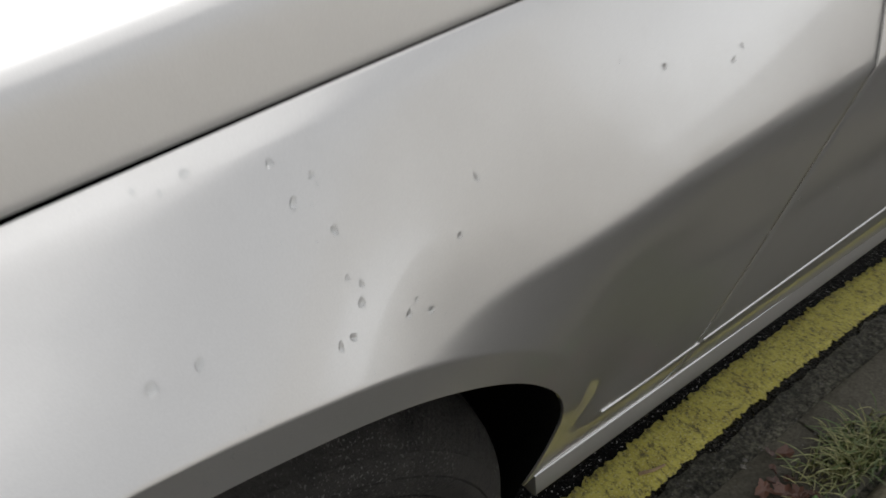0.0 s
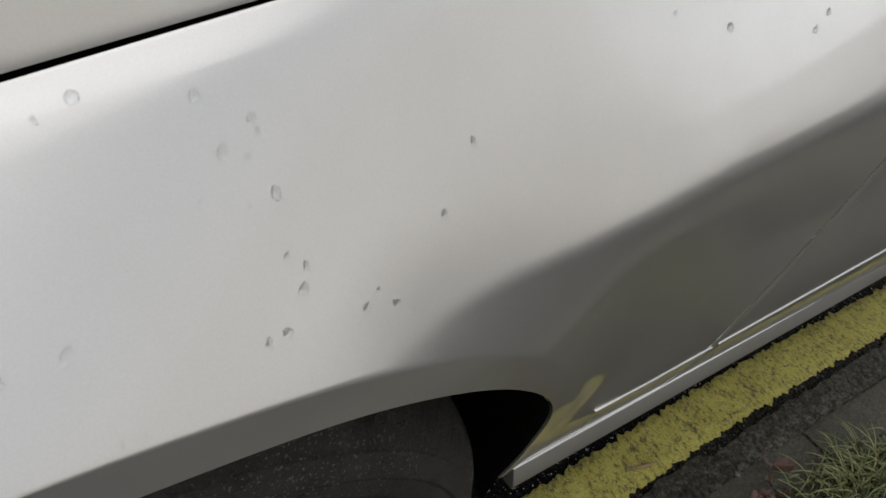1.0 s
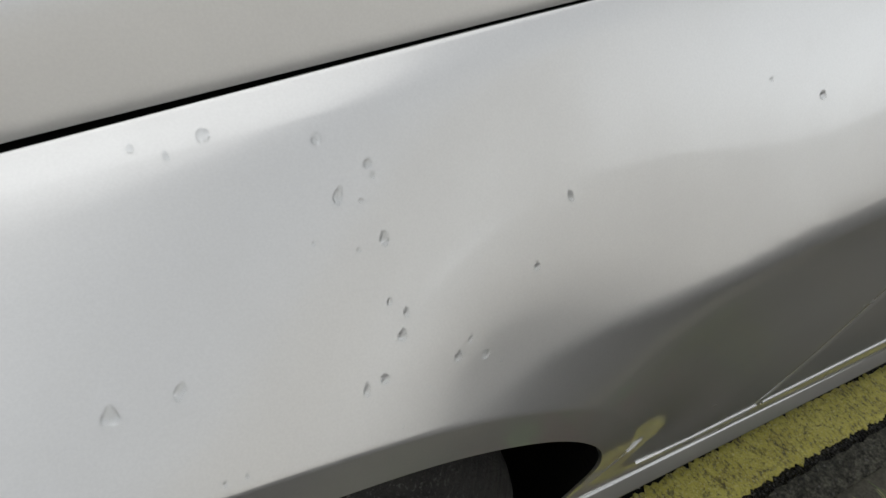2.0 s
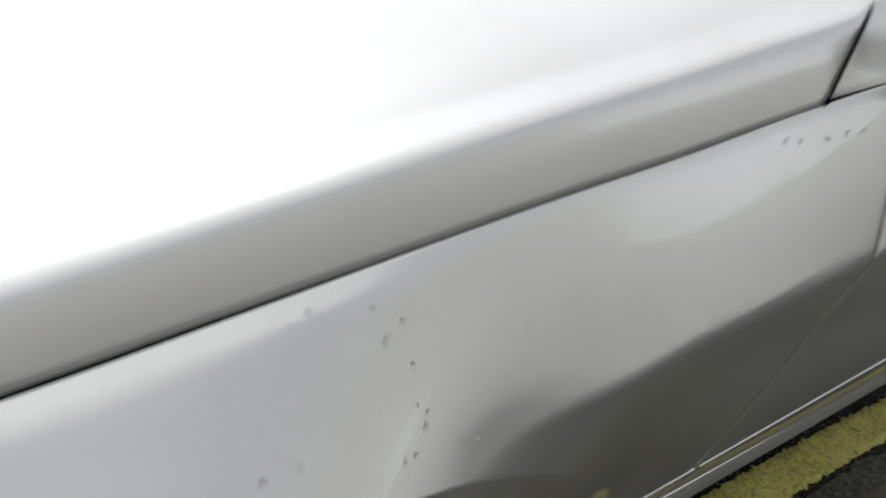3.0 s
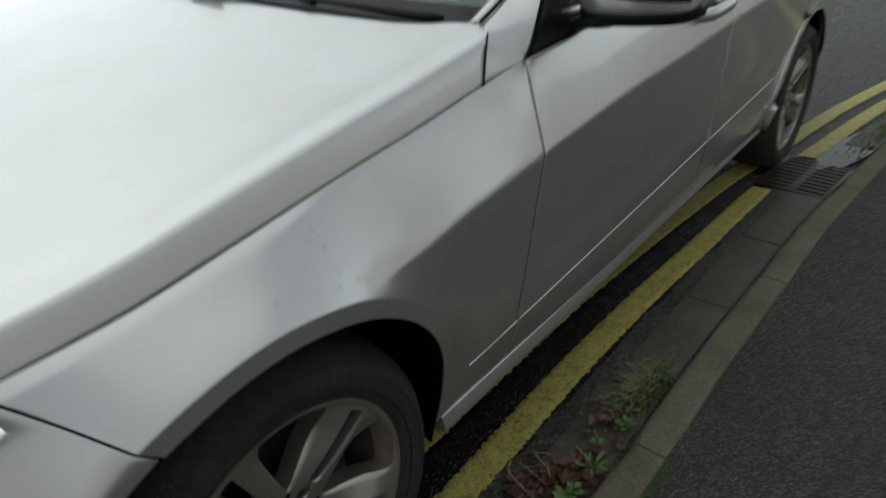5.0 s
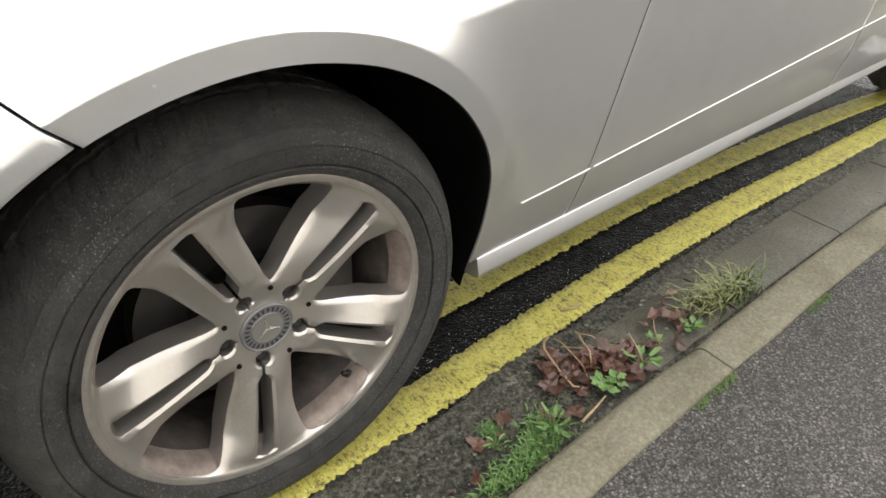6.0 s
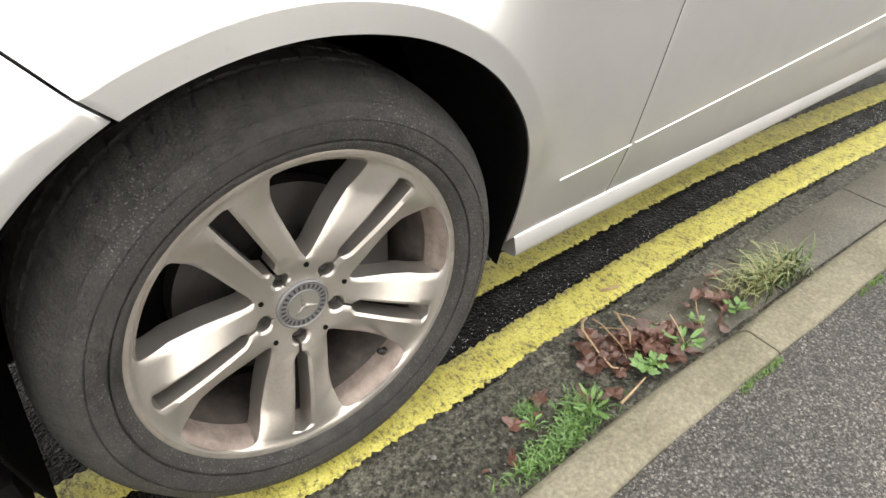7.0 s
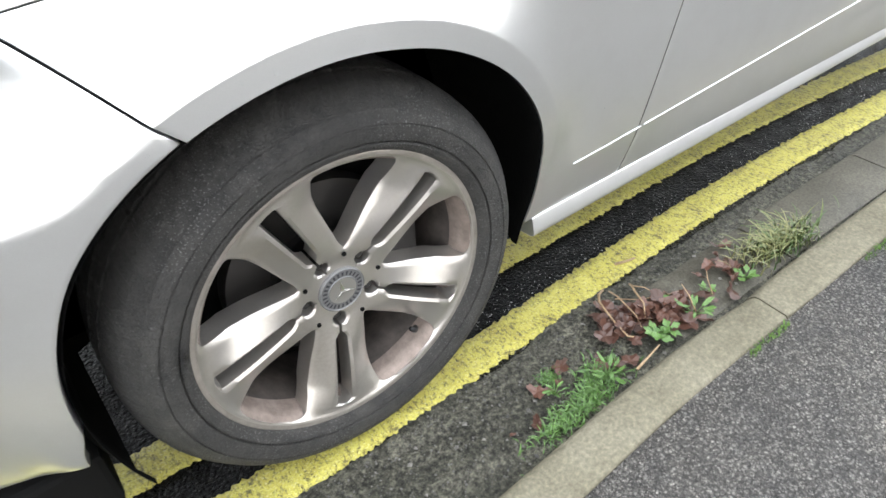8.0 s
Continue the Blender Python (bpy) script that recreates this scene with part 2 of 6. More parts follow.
si_c = mix(SILT, 1.0, si_c, ramp(SILT, si_f, [(0.38, (0.22, 0.22, 0.22)), (0.52, (1.0, 1.0, 1.0)), (0.64, (2.1, 2.1, 2.0))]), "MULTIPLY")
put(SILT, Base_Color=si_c, Normal=bump(SILT, noise_tex(SILT, 45, 5, 0.7), 1.0, 0.012, bump(SILT, si_f, 1.0, 0.009, bump(SILT, si_v.outputs["Distance"], 0.3, 0.003))),
    Roughness=ramp(SILT, si_l, [(0.3, (0.35, 0.35, 0.35)), (0.7, (0.7, 0.7, 0.7))]))

KERB = mat("kerb_concrete", (0.3, 0.28, 0.24), 0.75)
kb, kf = noise_tex(KERB, 5, 6, 0.7), noise_tex(KERB, 140, 3, 0.6)
kcol = ramp(KERB, kb, [(0.25, (0.105, 0.096, 0.066)), (0.5, (0.157, 0.145, 0.104)), (0.78, (0.212, 0.198, 0.150))])
kcol = mix(KERB, 1.0, kcol, ramp(KERB, kf, [(0.30, (0.70, 0.70, 0.68)), (0.55, (1.0, 1.0, 1.0)), (0.72, (1.3, 1.29, 1.25))]), "MULTIPLY")
put(KERB, Base_Color=kcol, Normal=bump(KERB, kf, 0.8, 0.003, bump(KERB, kb, 0.4, 0.01)))

SLAB = mat("channel_concrete", (0.1, 0.1, 0.09), 0.55)
sb, sf = noise_tex(SLAB, 6, 6, 0.7), noise_tex(SLAB, 180, 3, 0.6)
scol = ramp(SLAB, sb, [(0.3, (0.062, 0.058, 0.044)), (0.55, (0.108, 0.101, 0.080)), (0.75, (0.155, 0.146, 0.118))])
scol = mix(SLAB, 1.0, scol, ramp(SLAB, sf, [(0.3, (0.6, 0.6, 0.6)), (0.7, (1.2, 1.2, 1.2))]), "MULTIPLY")
put(SLAB, Base_Color=scol, Normal=bump(SLAB, sf, 0.4, 0.002), Roughness=ramp(SLAB, sb, [(0.3, (0.4, 0.4, 0.4)), (0.7, (0.7, 0.7, 0.7))]))

YELLOW = mat("yellow_line_paint", (0.6, 0.48, 0.05), 0.5)
yb, yf = noise_tex(YELLOW, 22, 6, 0.75), noise_tex(YELLOW, 130, 4, 0.7)
ycr = noise_tex(YELLOW, 170, 4, 0.7, coords(YELLOW, (1.0, 0.45, 1.0)))
ycol = ramp(YELLOW, yb, [(0.28, (0.33, 0.27, 0.042)), (0.5, (0.49, 0.443, 0.078)), (0.72, (0.60, 0.565, 0.145))])
ycol = mix(YELLOW, ramp(YELLOW, yf, [(0.33, (1, 1, 1)), (0.46, (0, 0, 0))]), ycol, (0.10, 0.085, 0.03))
ycol = mix(YELLOW, ramp(YELLOW, noise_tex(YELLOW, 240, 2), [(0.55, (0, 0, 0)), (0.70, (0.6, 0.6, 0.6))]), ycol, (0.70, 0.67, 0.36))
ycol = mix(YELLOW, mix(YELLOW, 1.0, ramp(YELLOW, ycr, [(0.40, (1, 1, 1)), (0.48, (0, 0, 0))]), ramp(YELLOW, yb, [(0.42, (0.85, 0.85, 0.85)), (0.62, (0.05, 0.05, 0.05))]), "MULTIPLY"), ycol, (0.05, 0.042, 0.02))
put(YELLOW, Base_Color=ycol, Normal=bump(YELLOW, yf, 1.0, 0.005, bump(YELLOW, yb, 0.5, 0.006)),
    Roughness=ramp(YELLOW, yb, [(0.3, (0.35, 0.35, 0.35)), (0.7, (0.6, 0.6, 0.6))]))

for damp in (PATHWAY, SILT, KERB, SLAB):
    damp.node_tree.nodes["Principled BSDF"].inputs["Specular IOR Level"].default_value = 0.25

IRON = mat("cast_iron", (0.05, 0.045, 0.04), 0.5, 0.4)
put(IRON, Base_Color=ramp(IRON, noise_tex(IRON, 40), [(0.3, (0.03, 0.028, 0.026)), (0.7, (0.085, 0.07, 0.058))]))
PIT_SHADE = mat("drain_pit_shade", (0.004, 0.004, 0.004), 0.3)


def leafy(name, lo, hi, rough=0.5, sub=0.0):
    m = mat(name, lo, rough)
    info = m.node_tree.nodes.new("ShaderNodeObjectInfo")
    geo = m.node_tree.nodes.new("ShaderNodeNewGeometry")
    add = m.node_tree.nodes.new("ShaderNodeMath")
    add.operation = "PINGPONG"
    add.inputs[1].default_value = 1.0
    s = m.node_tree.nodes.new("ShaderNodeMath")
    m.node_tree.links.new(info.outputs["Random"], s.inputs[0])
    m.node_tree.links.new(geo.outputs["Random Per Island"], s.inputs[1])
    m.node_tree.links.new(s.outputs[0], add.inputs[0])
    col = ramp(m, add.outputs[0], [(0.0, lo), (1.0, hi)])
    col = mix(m, 1.0, col, ramp(m, noise_tex(m, 90, 4), [(0.3, (0.65, 0.65, 0.65)), (0.7, (1.2, 1.2, 1.2))]), "MULTIPLY")
    put(m, Base_Color=col)
    m.node_tree.nodes["Principled BSDF"].inputs["Subsurface Weight"].default_value = sub
    return m


GRIT = leafy("grit", (0.05, 0.05, 0.048), (0.20, 0.19, 0.17), 0.7)
GLINT = leafy("wet_glint", (0.02, 0.02, 0.021), (0.80, 0.80, 0.79), 0.25)
SILT_GRIT = leafy("silt_grit", (0.015, 0.015, 0.014), (0.16, 0.155, 0.14), 0.6)
DEAD_LEAF = leafy("dead_leaf", (0.026, 0.016, 0.013), (0.125, 0.060, 0.042), 0.36)
ORANGE_LEAF = leafy("orange_leaf", (0.24, 0.075, 0.030), (0.40, 0.165, 0.065), 0.45)
GREEN_LEAF = leafy("green_leaf", (0.040, 0.100, 0.022), (0.12, 0.225, 0.055), 0.4)
GRASS = leafy("grass_blade", (0.050, 0.120, 0.026), (0.26, 0.25, 0.11), 0.5)
MOSS = leafy("moss", (0.04, 0.085, 0.012), (0.085, 0.16, 0.025), 0.8)
TWIG = leafy("dry_twig", (0.20, 0.13, 0.07), (0.38, 0.27, 0.16), 0.6)

# ---- building helpers ----
def mesh_of(name, verts, faces, smooth=True, sharp_deg=None):
    me = bpy.data.meshes.new(name)
    me.from_pydata([tuple(map(float, v)) for v in verts], [], [tuple(int(i) for i in f) for f in faces])
    if smooth:
        me.shade_smooth()
    me.update()
    if sharp_deg:
        me.set_sharp_from_angle(angle=radians(sharp_deg))
    return me


def obj(name, me, material, parent=None, label="", m=None):
    ob = new(name, me)
    if material and not me.materials:
        me.materials.append(material)
    if m is not None:
        ob.matrix_world = m
    if parent is not None:
        ob.parent = parent
    if label:
        ob["label"] = label
    return ob


def part(name, bm, material, parent, label="", smooth=True, sharp=35):
    me = bpy.data.meshes.new(name)
    bm.to_mesh(me)
    bm.free()
    if smooth:
        me.shade_smooth()
        me.set_sharp_from_angle(angle=radians(sharp))
    return obj(name, me, material, parent, label)


def grid_faces(nu, nv, base=0, closed=False, flip=False):
    out = []
    for i in range(nu - 1 + (1 if closed else 0)):
        for j in range(nv - 1):
            a, b = base + i * nv + j, base + ((i + 1) % nu) * nv + j
            f = (a, b, b + 1, a + 1)
            out.append(f[::-1] if flip else f)
    return out


def spline(xs, ys, x):
    """A smooth curve through the knots, without overshoot."""
    xs, ys = np.asarray(xs, float), np.asarray(ys, float)
    h, d = np.diff(xs), np.diff(ys) / np.diff(xs)
    mm = np.zeros(len(xs))
    mm[0], mm[-1] = d[0], d[-1]
    for k in range(1, len(xs) - 1):
        if d[k - 1] * d[k] > 0:
            w1, w2 = 2 * h[k] + h[k - 1], h[k] + 2 * h[k - 1]
            mm[k] = (w1 + w2) / (w1 / d[k - 1] + w2 / d[k])
    x = np.clip(x, xs[0], xs[-1])
    k = np.clip(np.searchsorted(xs, x) - 1, 0, len(xs) - 2)
    t = (x - xs[k]) / h[k]
    return ((2 * t**3 - 3 * t**2 + 1) * ys[k] + (t**3 - 2 * t**2 + t) * h[k] * mm[k]
            + (-2 * t**3 + 3 * t**2) * ys[k + 1] + (t**3 - t**2) * h[k] * mm[k + 1])


def sstep(a, b, x):
    t = np.clip((x - a) / (b - a), 0, 1)
    return t * t * (3 - 2 * t)


def box_bm(bm, lo, hi, bevel=0.0):
    r = bmesh.ops.create_cube(bm, size=1.0)
    for v in r["verts"]:
        for k in range(3):
            v.co[k] = lo[k] + (v.co[k] + 0.5) * (hi[k] - lo[k])
    if bevel:
        ed = {e for v in r["verts"] for e in v.link_edges}
        bmesh.ops.bevel(bm, geom=list(ed), offset=bevel, segments=2, affect="EDGES", profile=0.6)


def tube(path, radii, n=6):
    """Vertices and faces of a round rod along a path."""
    P = [Vector(p) for p in path]
    V, F = [], []
    for i, p in enumerate(P):
        d = (P[min(i + 1, len(P) - 1)] - P[max(i - 1, 0)]).normalized()
        s = d.orthogonal().normalized()
        if i and (s.dot(side) < 0.2):
            s = (side - d * side.dot(d)).normalized()
        elif i:
            s = (side - d * side.dot(d)).normalized()
        side = s
        u = d.cross(s)
        r = radii[i] if hasattr(radii, "__len__") else radii
        V += [p + (s * math.cos(a) + u * math.sin(a)) * r for a in (2 * math.pi * k / n for k in range(n))]
    for i in range(len(P) - 1):
        for k in range(n):
            a, b = i * n + k, i * n + (k + 1) % n
            F.append((a, b, b + n, a + n))
    F.append(tuple(range(n))[::-1])
    F.append(tuple((len(P) - 1) * n + k for k in range(n)))
    return V, F


# ---- the street: plan curves (x along the car to its rear, y from the kerb to the car) ----
KX = [-9, 0, 0.5, 0.8, 1.2, 1.7, 2.1, 2.68, 3.2, 3.65, 4.2, 4.8, 5.6, 6.4, 7.2]
KY = [-0.205, -0.204, -0.186, -0.187, -0.189, -0.199, -0.208, -0.246, -0.295, -0.350, -0.46, -0.63, -0.92, -1.36, -2.0]
TAIL = [(7.2, -2.0), (7.9, -2.8), (8.4, -3.8), (8.7, -5.2), (8.8, -8.0), (8.8, -30.0)]


def kerb_y(x):
    return float(spline(KX, KY, np.array(x)))


def kerb_line(off, x0=-9.0):
    """The kerb's edge, moved off metres away from the road."""
    pts = [(x, kerb_y(x)) for x in np.linspace(x0, 7.2, 90)] + TAIL[1:]
    out = []
    for i, (x, y) in enumerate(pts):
        a, b = pts[max(i - 1, 0)], pts[min(i + 1, len(pts) - 1)]
        d = Vector((b[0] - a[0], b[1] - a[1])).normalized()
        out.append((x + d.y * off, y - d.x * off))
    return out


HOUSE_X = 4.8

def road_z(y):
    """The road rises from the gutter to its crown."""
    return 0.050 * max(0.0, min(y, 4.0) - 0.30)


PAVE_TOP = 0.034

# road: one sheet to the horizon
gx = np.concatenate([[-400, -60, -12], np.linspace(-4, 10, 70), [25, 90, 400]])
gy = np.concatenate([[-400, -60, -6], np.linspace(-1, 5, 41), [8, 25, 90, 400]])
V = [(x, y, road_z(y)) for x in gx for y in gy]
road = tagged(obj("road", mesh_of("road", V, grid_faces(len(gx), len(gy), flip=False)), ROAD), "damp dark grey asphalt road surface", "road", kind="structure")

# pavement: a slab behind the kerb
edge = kerb_line(0.095)
V, F = [], []
for (x, y) in edge:
    for k, f in enumerate((0, 0.02, 0.06, 0.15, 0.4, 1.0)):
        V.append((x, y + (-30.0 - y) * f, PAVE_TOP))
n = len(edge)
F = grid_faces(n, 6, flip=True)
base = len(V)
V += [(x, y, -0.1) for x, y in edge]
F += [(i * 6, (i + 1) * 6, base + i + 1, base + i) for i in range(n - 1)]
pavement = tagged(obj("pavement", mesh_of("pavement", V, F, smooth=False), PATHWAY), "rough grey asphalt pavement beside the kerb", "pavement", kind="structure")

# kerb stones, laid end to end
kerb = tagged(obj("kerb", mesh_of("kerb", [(x, y + dy, z) for x in np.linspace(-9, 7.0, 60) for y in (kerb_y(x),) for dy, z in ((-0.012, 0.02), (-0.088, 0.02))] , grid_faces(60, 2)), SLAB),
              "weathered concrete kerb along the gutter", "kerb", kind="structure")


def kerb_stone(x0, x1, rnd):
    nx = 8
    V, F = [], []
    prof = [(0.0, -0.12), (0.002, 0.012), (0.006, 0.028), (0.016, 0.0385), (0.03, 0.040), (0.07, 0.0405), (0.088, 0.0395), (0.0945, 0.034), (0.096, -0.1)]
    dz, dy = rnd.uniform(-0.003, 0.003), rnd.uniform(-0.004, 0.004)
    tilt = rnd.uniform(-0.003, 0.003)
    for i in range(nx + 1):
        t = i / nx
        x = x0 + (x1 - x0) * t
        end = min(t, 1 - t) * (x1 - x0)
        ya, yb2 = kerb_y(x - 0.05), kerb_y(x + 0.05)
        ln = math.hypot(0.1, yb2 - ya)
        nxn, nyn = (yb2 - ya) / ln, -0.1 / ln
        for (o, z) in prof:
            wob = 0.003 * noise.noise((x * 6, o * 40, 3.1))
            zz = z + dz + tilt * (t - 0.5) * 2 + (wob if z > 0 else 0) - (0.005 if end < 0.002 and z > 0.02 else 0)
            oo = o + dy * (1 if o < 0.05 else 0.3) + wob + (0.004 if end < 0.002 and o < 0.02 else 0)
            V.append((x + nxn * oo, kerb_y(x) + nyn * oo, zz))
    m = len(prof)
    F = grid_faces(nx + 1, m, flip=True)
    F += [tuple(range(m)), tuple(nx * m + k for k in range(m))[::-1]]
    return mesh_of("kerb_stone", V, F, True, 50)


# channel slabs in the gutter, half buried in silt
channel = tagged(obj("gutter_channel", mesh_of("gutter_channel", [(x, kerb_y(x) + dy + (0.03 * noise.noise((x * 5, 1, 0)) + 0.012 * noise.noise((x * 25, 2, 0)) if dy else 0), 0.0035) for x in np.linspace(-8.9, 2.56, 500) for dy in (0.0, 0.205)], grid_faces(500, 2)), SILT),
                 "dirty wet gutter filled with black silt", "gutter", kind="structure")


def channel_slab(x0, x1, rnd):
    V, F, nx = [], [], 5
    prof = [(0.002, -0.05), (0.004, 0.006), (0.012, 0.009), (0.06, 0.0095), (0.135, 0.0095), (0.144, 0.007), (0.147, -0.05)]
    dz = rnd.uniform(-0.002, 0.0015)
    for i in range(nx + 1):
        x = x0 + (x1 - x0) * i / nx
        for o, z in prof:
            V.append((x, kerb_y(x) + 0.008 + o + 0.002 * noise.noise((x * 20, o * 30, 0)), z + dz + 0.0015 * noise.noise((x * 9, o * 20, 5))))
    m = len(prof)
    F = grid_faces(nx + 1, m) + [tuple(range(m))[::-1], tuple(nx * m + k for k in range(m))]
    return mesh_of("channel_slab", V, F, True, 40)


# double yellow lines: thick worn paint with ragged edges
def yellow_line(name, xs, ys, x0, x1, label, seed, width=0.085, w_end=None):
    V, F, nx = [], [], max(20, int((x1 - x0) / 0.004))
    for i in range(nx + 1):
        x = x0 + (x1 - x0) * i / nx
        c = float(spline(xs, ys, np.array(x)))
        w = width / 2
        e1 = 0.007 * noise.noise((x * 45, seed, 0)) + 0.008 * noise.noise((x * 120, seed, 3))
        e2 = 0.007 * noise.noise((x * 45, seed, 9)) + 0.008 * noise.noise((x * 120, seed, 13))
        for k, f in enumerate((-1.0, -0.93, -0.5, 0.0, 0.5, 0.93, 1.0)):
            o = c + f * w + (e1 if f < -0.6 else e2 if f > 0.6 else 0)
            V.append((x + 0.004 * noise.noise((o * 60, x * 10, seed)) * (1 if i in (0, nx) else 0), o, -0.001 if abs(f) == 1 else 0.0042 + 0.0012 * noise.noise((x * 60, f * 3, seed))))
    return tagged(obj(name, mesh_of(name, V, grid_faces(nx + 1, 7)), YELLOW), label, "road marking", group="double yellow lines", kind="structure")


OUT_X, OUT_Y = [-9, 0, 0.5, 1.0, 1.4, 1.9, 2.53, 3.03, 3.5, 3.92, 4.45, 5.0, 5.8, 6.8, 8.5], [0.045, 0.046, 0.062, 0.076, 0.070, 0.046, 0.018, -0.045, -0.105, -0.165, -0.262, -0.37, -0.58, -0.95, -1.9]
IN_X, IN_Y = [-9, -0.35, 0.5, 0.8, 1.2, 1.6, 2.0, 2.55, 3.1, 3.8, 4.78, 5.57, 6.8, 8.5], [0.205, 0.21, 0.244, 0.248, 0.250, 0.236, 0.214, 0.172, 0.100, 0.010, -0.170, -0.33, -0.66, -1.45]
yellow_line("yellow_line_outer", OUT_X, OUT_Y, -8.9, 2.54, "worn yellow parking line nearest the gutter", 1)
yellow_line("yellow_line_outer_far", OUT_X, OUT_Y, 3.03, 8.5, "worn yellow parking line beyond the drain", 2)
yellow_line("yellow_line_inner", IN_X, IN_Y, -8.9, 8.5, "worn yellow parking line running under the car", 3)

# wet asphalt by and under the car, blackened for the car's shade
STRIP_X = np.concatenate([np.linspace(-8.9, -0.7, 60), np.linspace(-0.6, 2.75, 140)])
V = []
for x in STRIP_X:
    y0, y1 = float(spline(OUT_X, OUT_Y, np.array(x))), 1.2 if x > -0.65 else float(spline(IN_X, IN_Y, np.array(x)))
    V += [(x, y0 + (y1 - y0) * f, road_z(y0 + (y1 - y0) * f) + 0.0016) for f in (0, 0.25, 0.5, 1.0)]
tagged(obj("road_wet_strip", mesh_of("road_wet_strip", V, grid_faces(len(STRIP_X), 4, flip=False)), WET_SHADE), "wet asphalt blackened for the shade of the car", "road", kind="structure")


def chips(V, F, x, y, z, s, rng):
    """One angular stone chip, half sunk."""
    b, a0 = len(V), rng.uniform(0, 6.28)
    for k in range(5):
        a, r = a0 + 1.2566 * k, s * rng.uniform(0.6, 1.1)
        V.append((x + r * math.cos(a), y + r * math.sin(a), z))
    V.append((x + s * rng.uniform(-0.3, 0.3), y + s * rng.uniform(-0.3, 0.3), z + s * rng.uniform(0.4, 0.9)))
    F += [(b + k, b + (k + 1) % 5, b + 5) for k in range(5)]


# small pale chips in the strip, coloured to pass for wet glints
rng = random.Random(31)
V, F = [], []
for k in range(4200):
    x = rng.uniform(0.0, 2.7)
    lo, hi = float(spline(OUT_X, OUT_Y, np.array(x))) + 0.045, float(spline(IN_X, IN_Y, np.array(x))) - 0.045
    chips(V, F, x, rng.uniform(lo, hi), 0.0014, rng.choice((0.0011, 0.0014, 0.0018, 0.0024)), rng)
tagged(obj("road_chips", mesh_of("road_chips", V, F, smooth=False), GLINT), "tiny pale chips standing for glints on the wet asphalt", "stone chips", kind="stuff")
V, F = [], []
for k in range(3600):
    x = rng.uniform(-0.5, 2.4)
    lo = kerb_y(x) + 0.01
    chips(V, F, x, rng.uniform(lo, lo + 0.19), 0.0034, rng.choice((0.001, 0.0014, 0.002, 0.003)), rng)
tagged(obj("silt_grit", mesh_of("silt_grit", V, F, smooth=False), SILT_GRIT), "fine dark grit bedded in the gutter silt", "grit", kind="stuff")

# plain rendered house wall behind the pavement, closing the street on the kerb side
bm = bmesh.new()
box_bm(bm, (-16.0, -9.0, 0.0), (HOUSE_X, -6.0, 4.8))
WALL = mat("house_render", (0.45, 0.43, 0.38), 0.85)
put(WALL, Base_Color=ramp(WALL, noise_tex(WALL, 1.5, 6), [(0.3, (0.53, 0.505, 0.47)), (0.7, (0.63, 0.605, 0.565))]), Normal=bump(WALL, noise_tex(WALL, 40), 0.3, 0.01))
FAR_BRICK = mat("dark_brickwork", (0.2, 0.18, 0.16), 0.85)
put(FAR_BRICK, Base_Color=ramp(FAR_BRICK, noise_tex(FAR_BRICK, 2.0, 6), [(0.3, (0.24, 0.215, 0.195)), (0.7, (0.34, 0.31, 0.285))]))
# unseen wall farther on, added to darken what doors and windows reflect
bm_far = bmesh.new()
box_bm(bm_far, (11.5, -9.0, 0.0), (44.0, -6.0, 2.5))
me_far = bpy.data.meshes.new("wall_far_house")
bm_far.to_mesh(me_far)
bm_far.free()
tagged(obj("wall_far_house", me_far, FAR_BRICK), "unseen low brick wall added for reflections", "wall", kind="structure")
me = bpy.data.meshes.new("wall_house")
bm.to_mesh(me)
bm.free()
# unseen lower wall next to the house, added to shape the reflections
bm = bmesh.new()
box_bm(bm, (HOUSE_X, -6.5, 0.0), (11.5, -6.15, 2.3))
box_bm(bm, (HOUSE_X, -6.56, 2.3), (11.5, -6.09, 2.38), 0.01)
me_low = bpy.data.meshes.new("wall_garden")
bm.to_mesh(me_low)
bm.free()
tagged(obj("wall_garden", me_low, WALL), "unseen plain rendered wall added for reflections", "wall", kind="structure")
tagged(obj("wall_house", me, WALL), "plain pale rendered house wall behind the pavement", "wall", kind="structure")

# ---- the car: front to -x, kerb side at y = 0, middle plane at y = MID ----
MID, WB = 0.927, 2.874
ARCH_X, ARCH_Z, ARCH_R = -0.008, 0.328, 0.370
RARCH_X, RARCH_R = WB, 0.372
car = tagged(new("car"), "silver saloon car with wet panels parked at the kerb", "car")
car.location = (0, 0, 0)

PLAN_X, PLAN_Y = [-0.88, -0.86, -0.80, -0.70, -0.55, -0.40, -0.25, -0.10, 0.2, 2.9, 3.3, 3.7, 3.95, 4.02], [0.80, 0.50, 0.27, 0.16, 0.085, 0.042, 0.015, 0.002, 0.0, 0.0, 0.015, 0.07, 0.16, 0.30]
TOP_X = [-0.90, -0.60, -0.285, -0.09, 0.03, 0.29, 0.415, 0.565, 0.70, 0.90, 1.35, 1.65, 2.3, 2.9, 3.4, 4.05]
TOP_Z = [0.690, 0.728, 0.776, 0.800, 0.818, 0.855, 0.872, 0.900, 0.926, 0.942, 0.985, 1.010, 1.045, 1.06, 1.055, 1.03]
CR_X = [-0.9, 0.28, 0.42, 0.56, 0.66, 0.86, 1.06, 1.35, 1.75, 2.2, 2.9, 4.1]
CR_Z = [0.66, 0.703, 0.726, 0.741, 0.752, 0.772, 0.790, 0.805, 0.832, 0.860, 0.895, 0.92]


def top_z(x):
    return float(spline(TOP_X, TOP_Z, np.array(x)))


def crease_z(x):
    return float(spline(CR_X, CR_Z, np.array(x)))


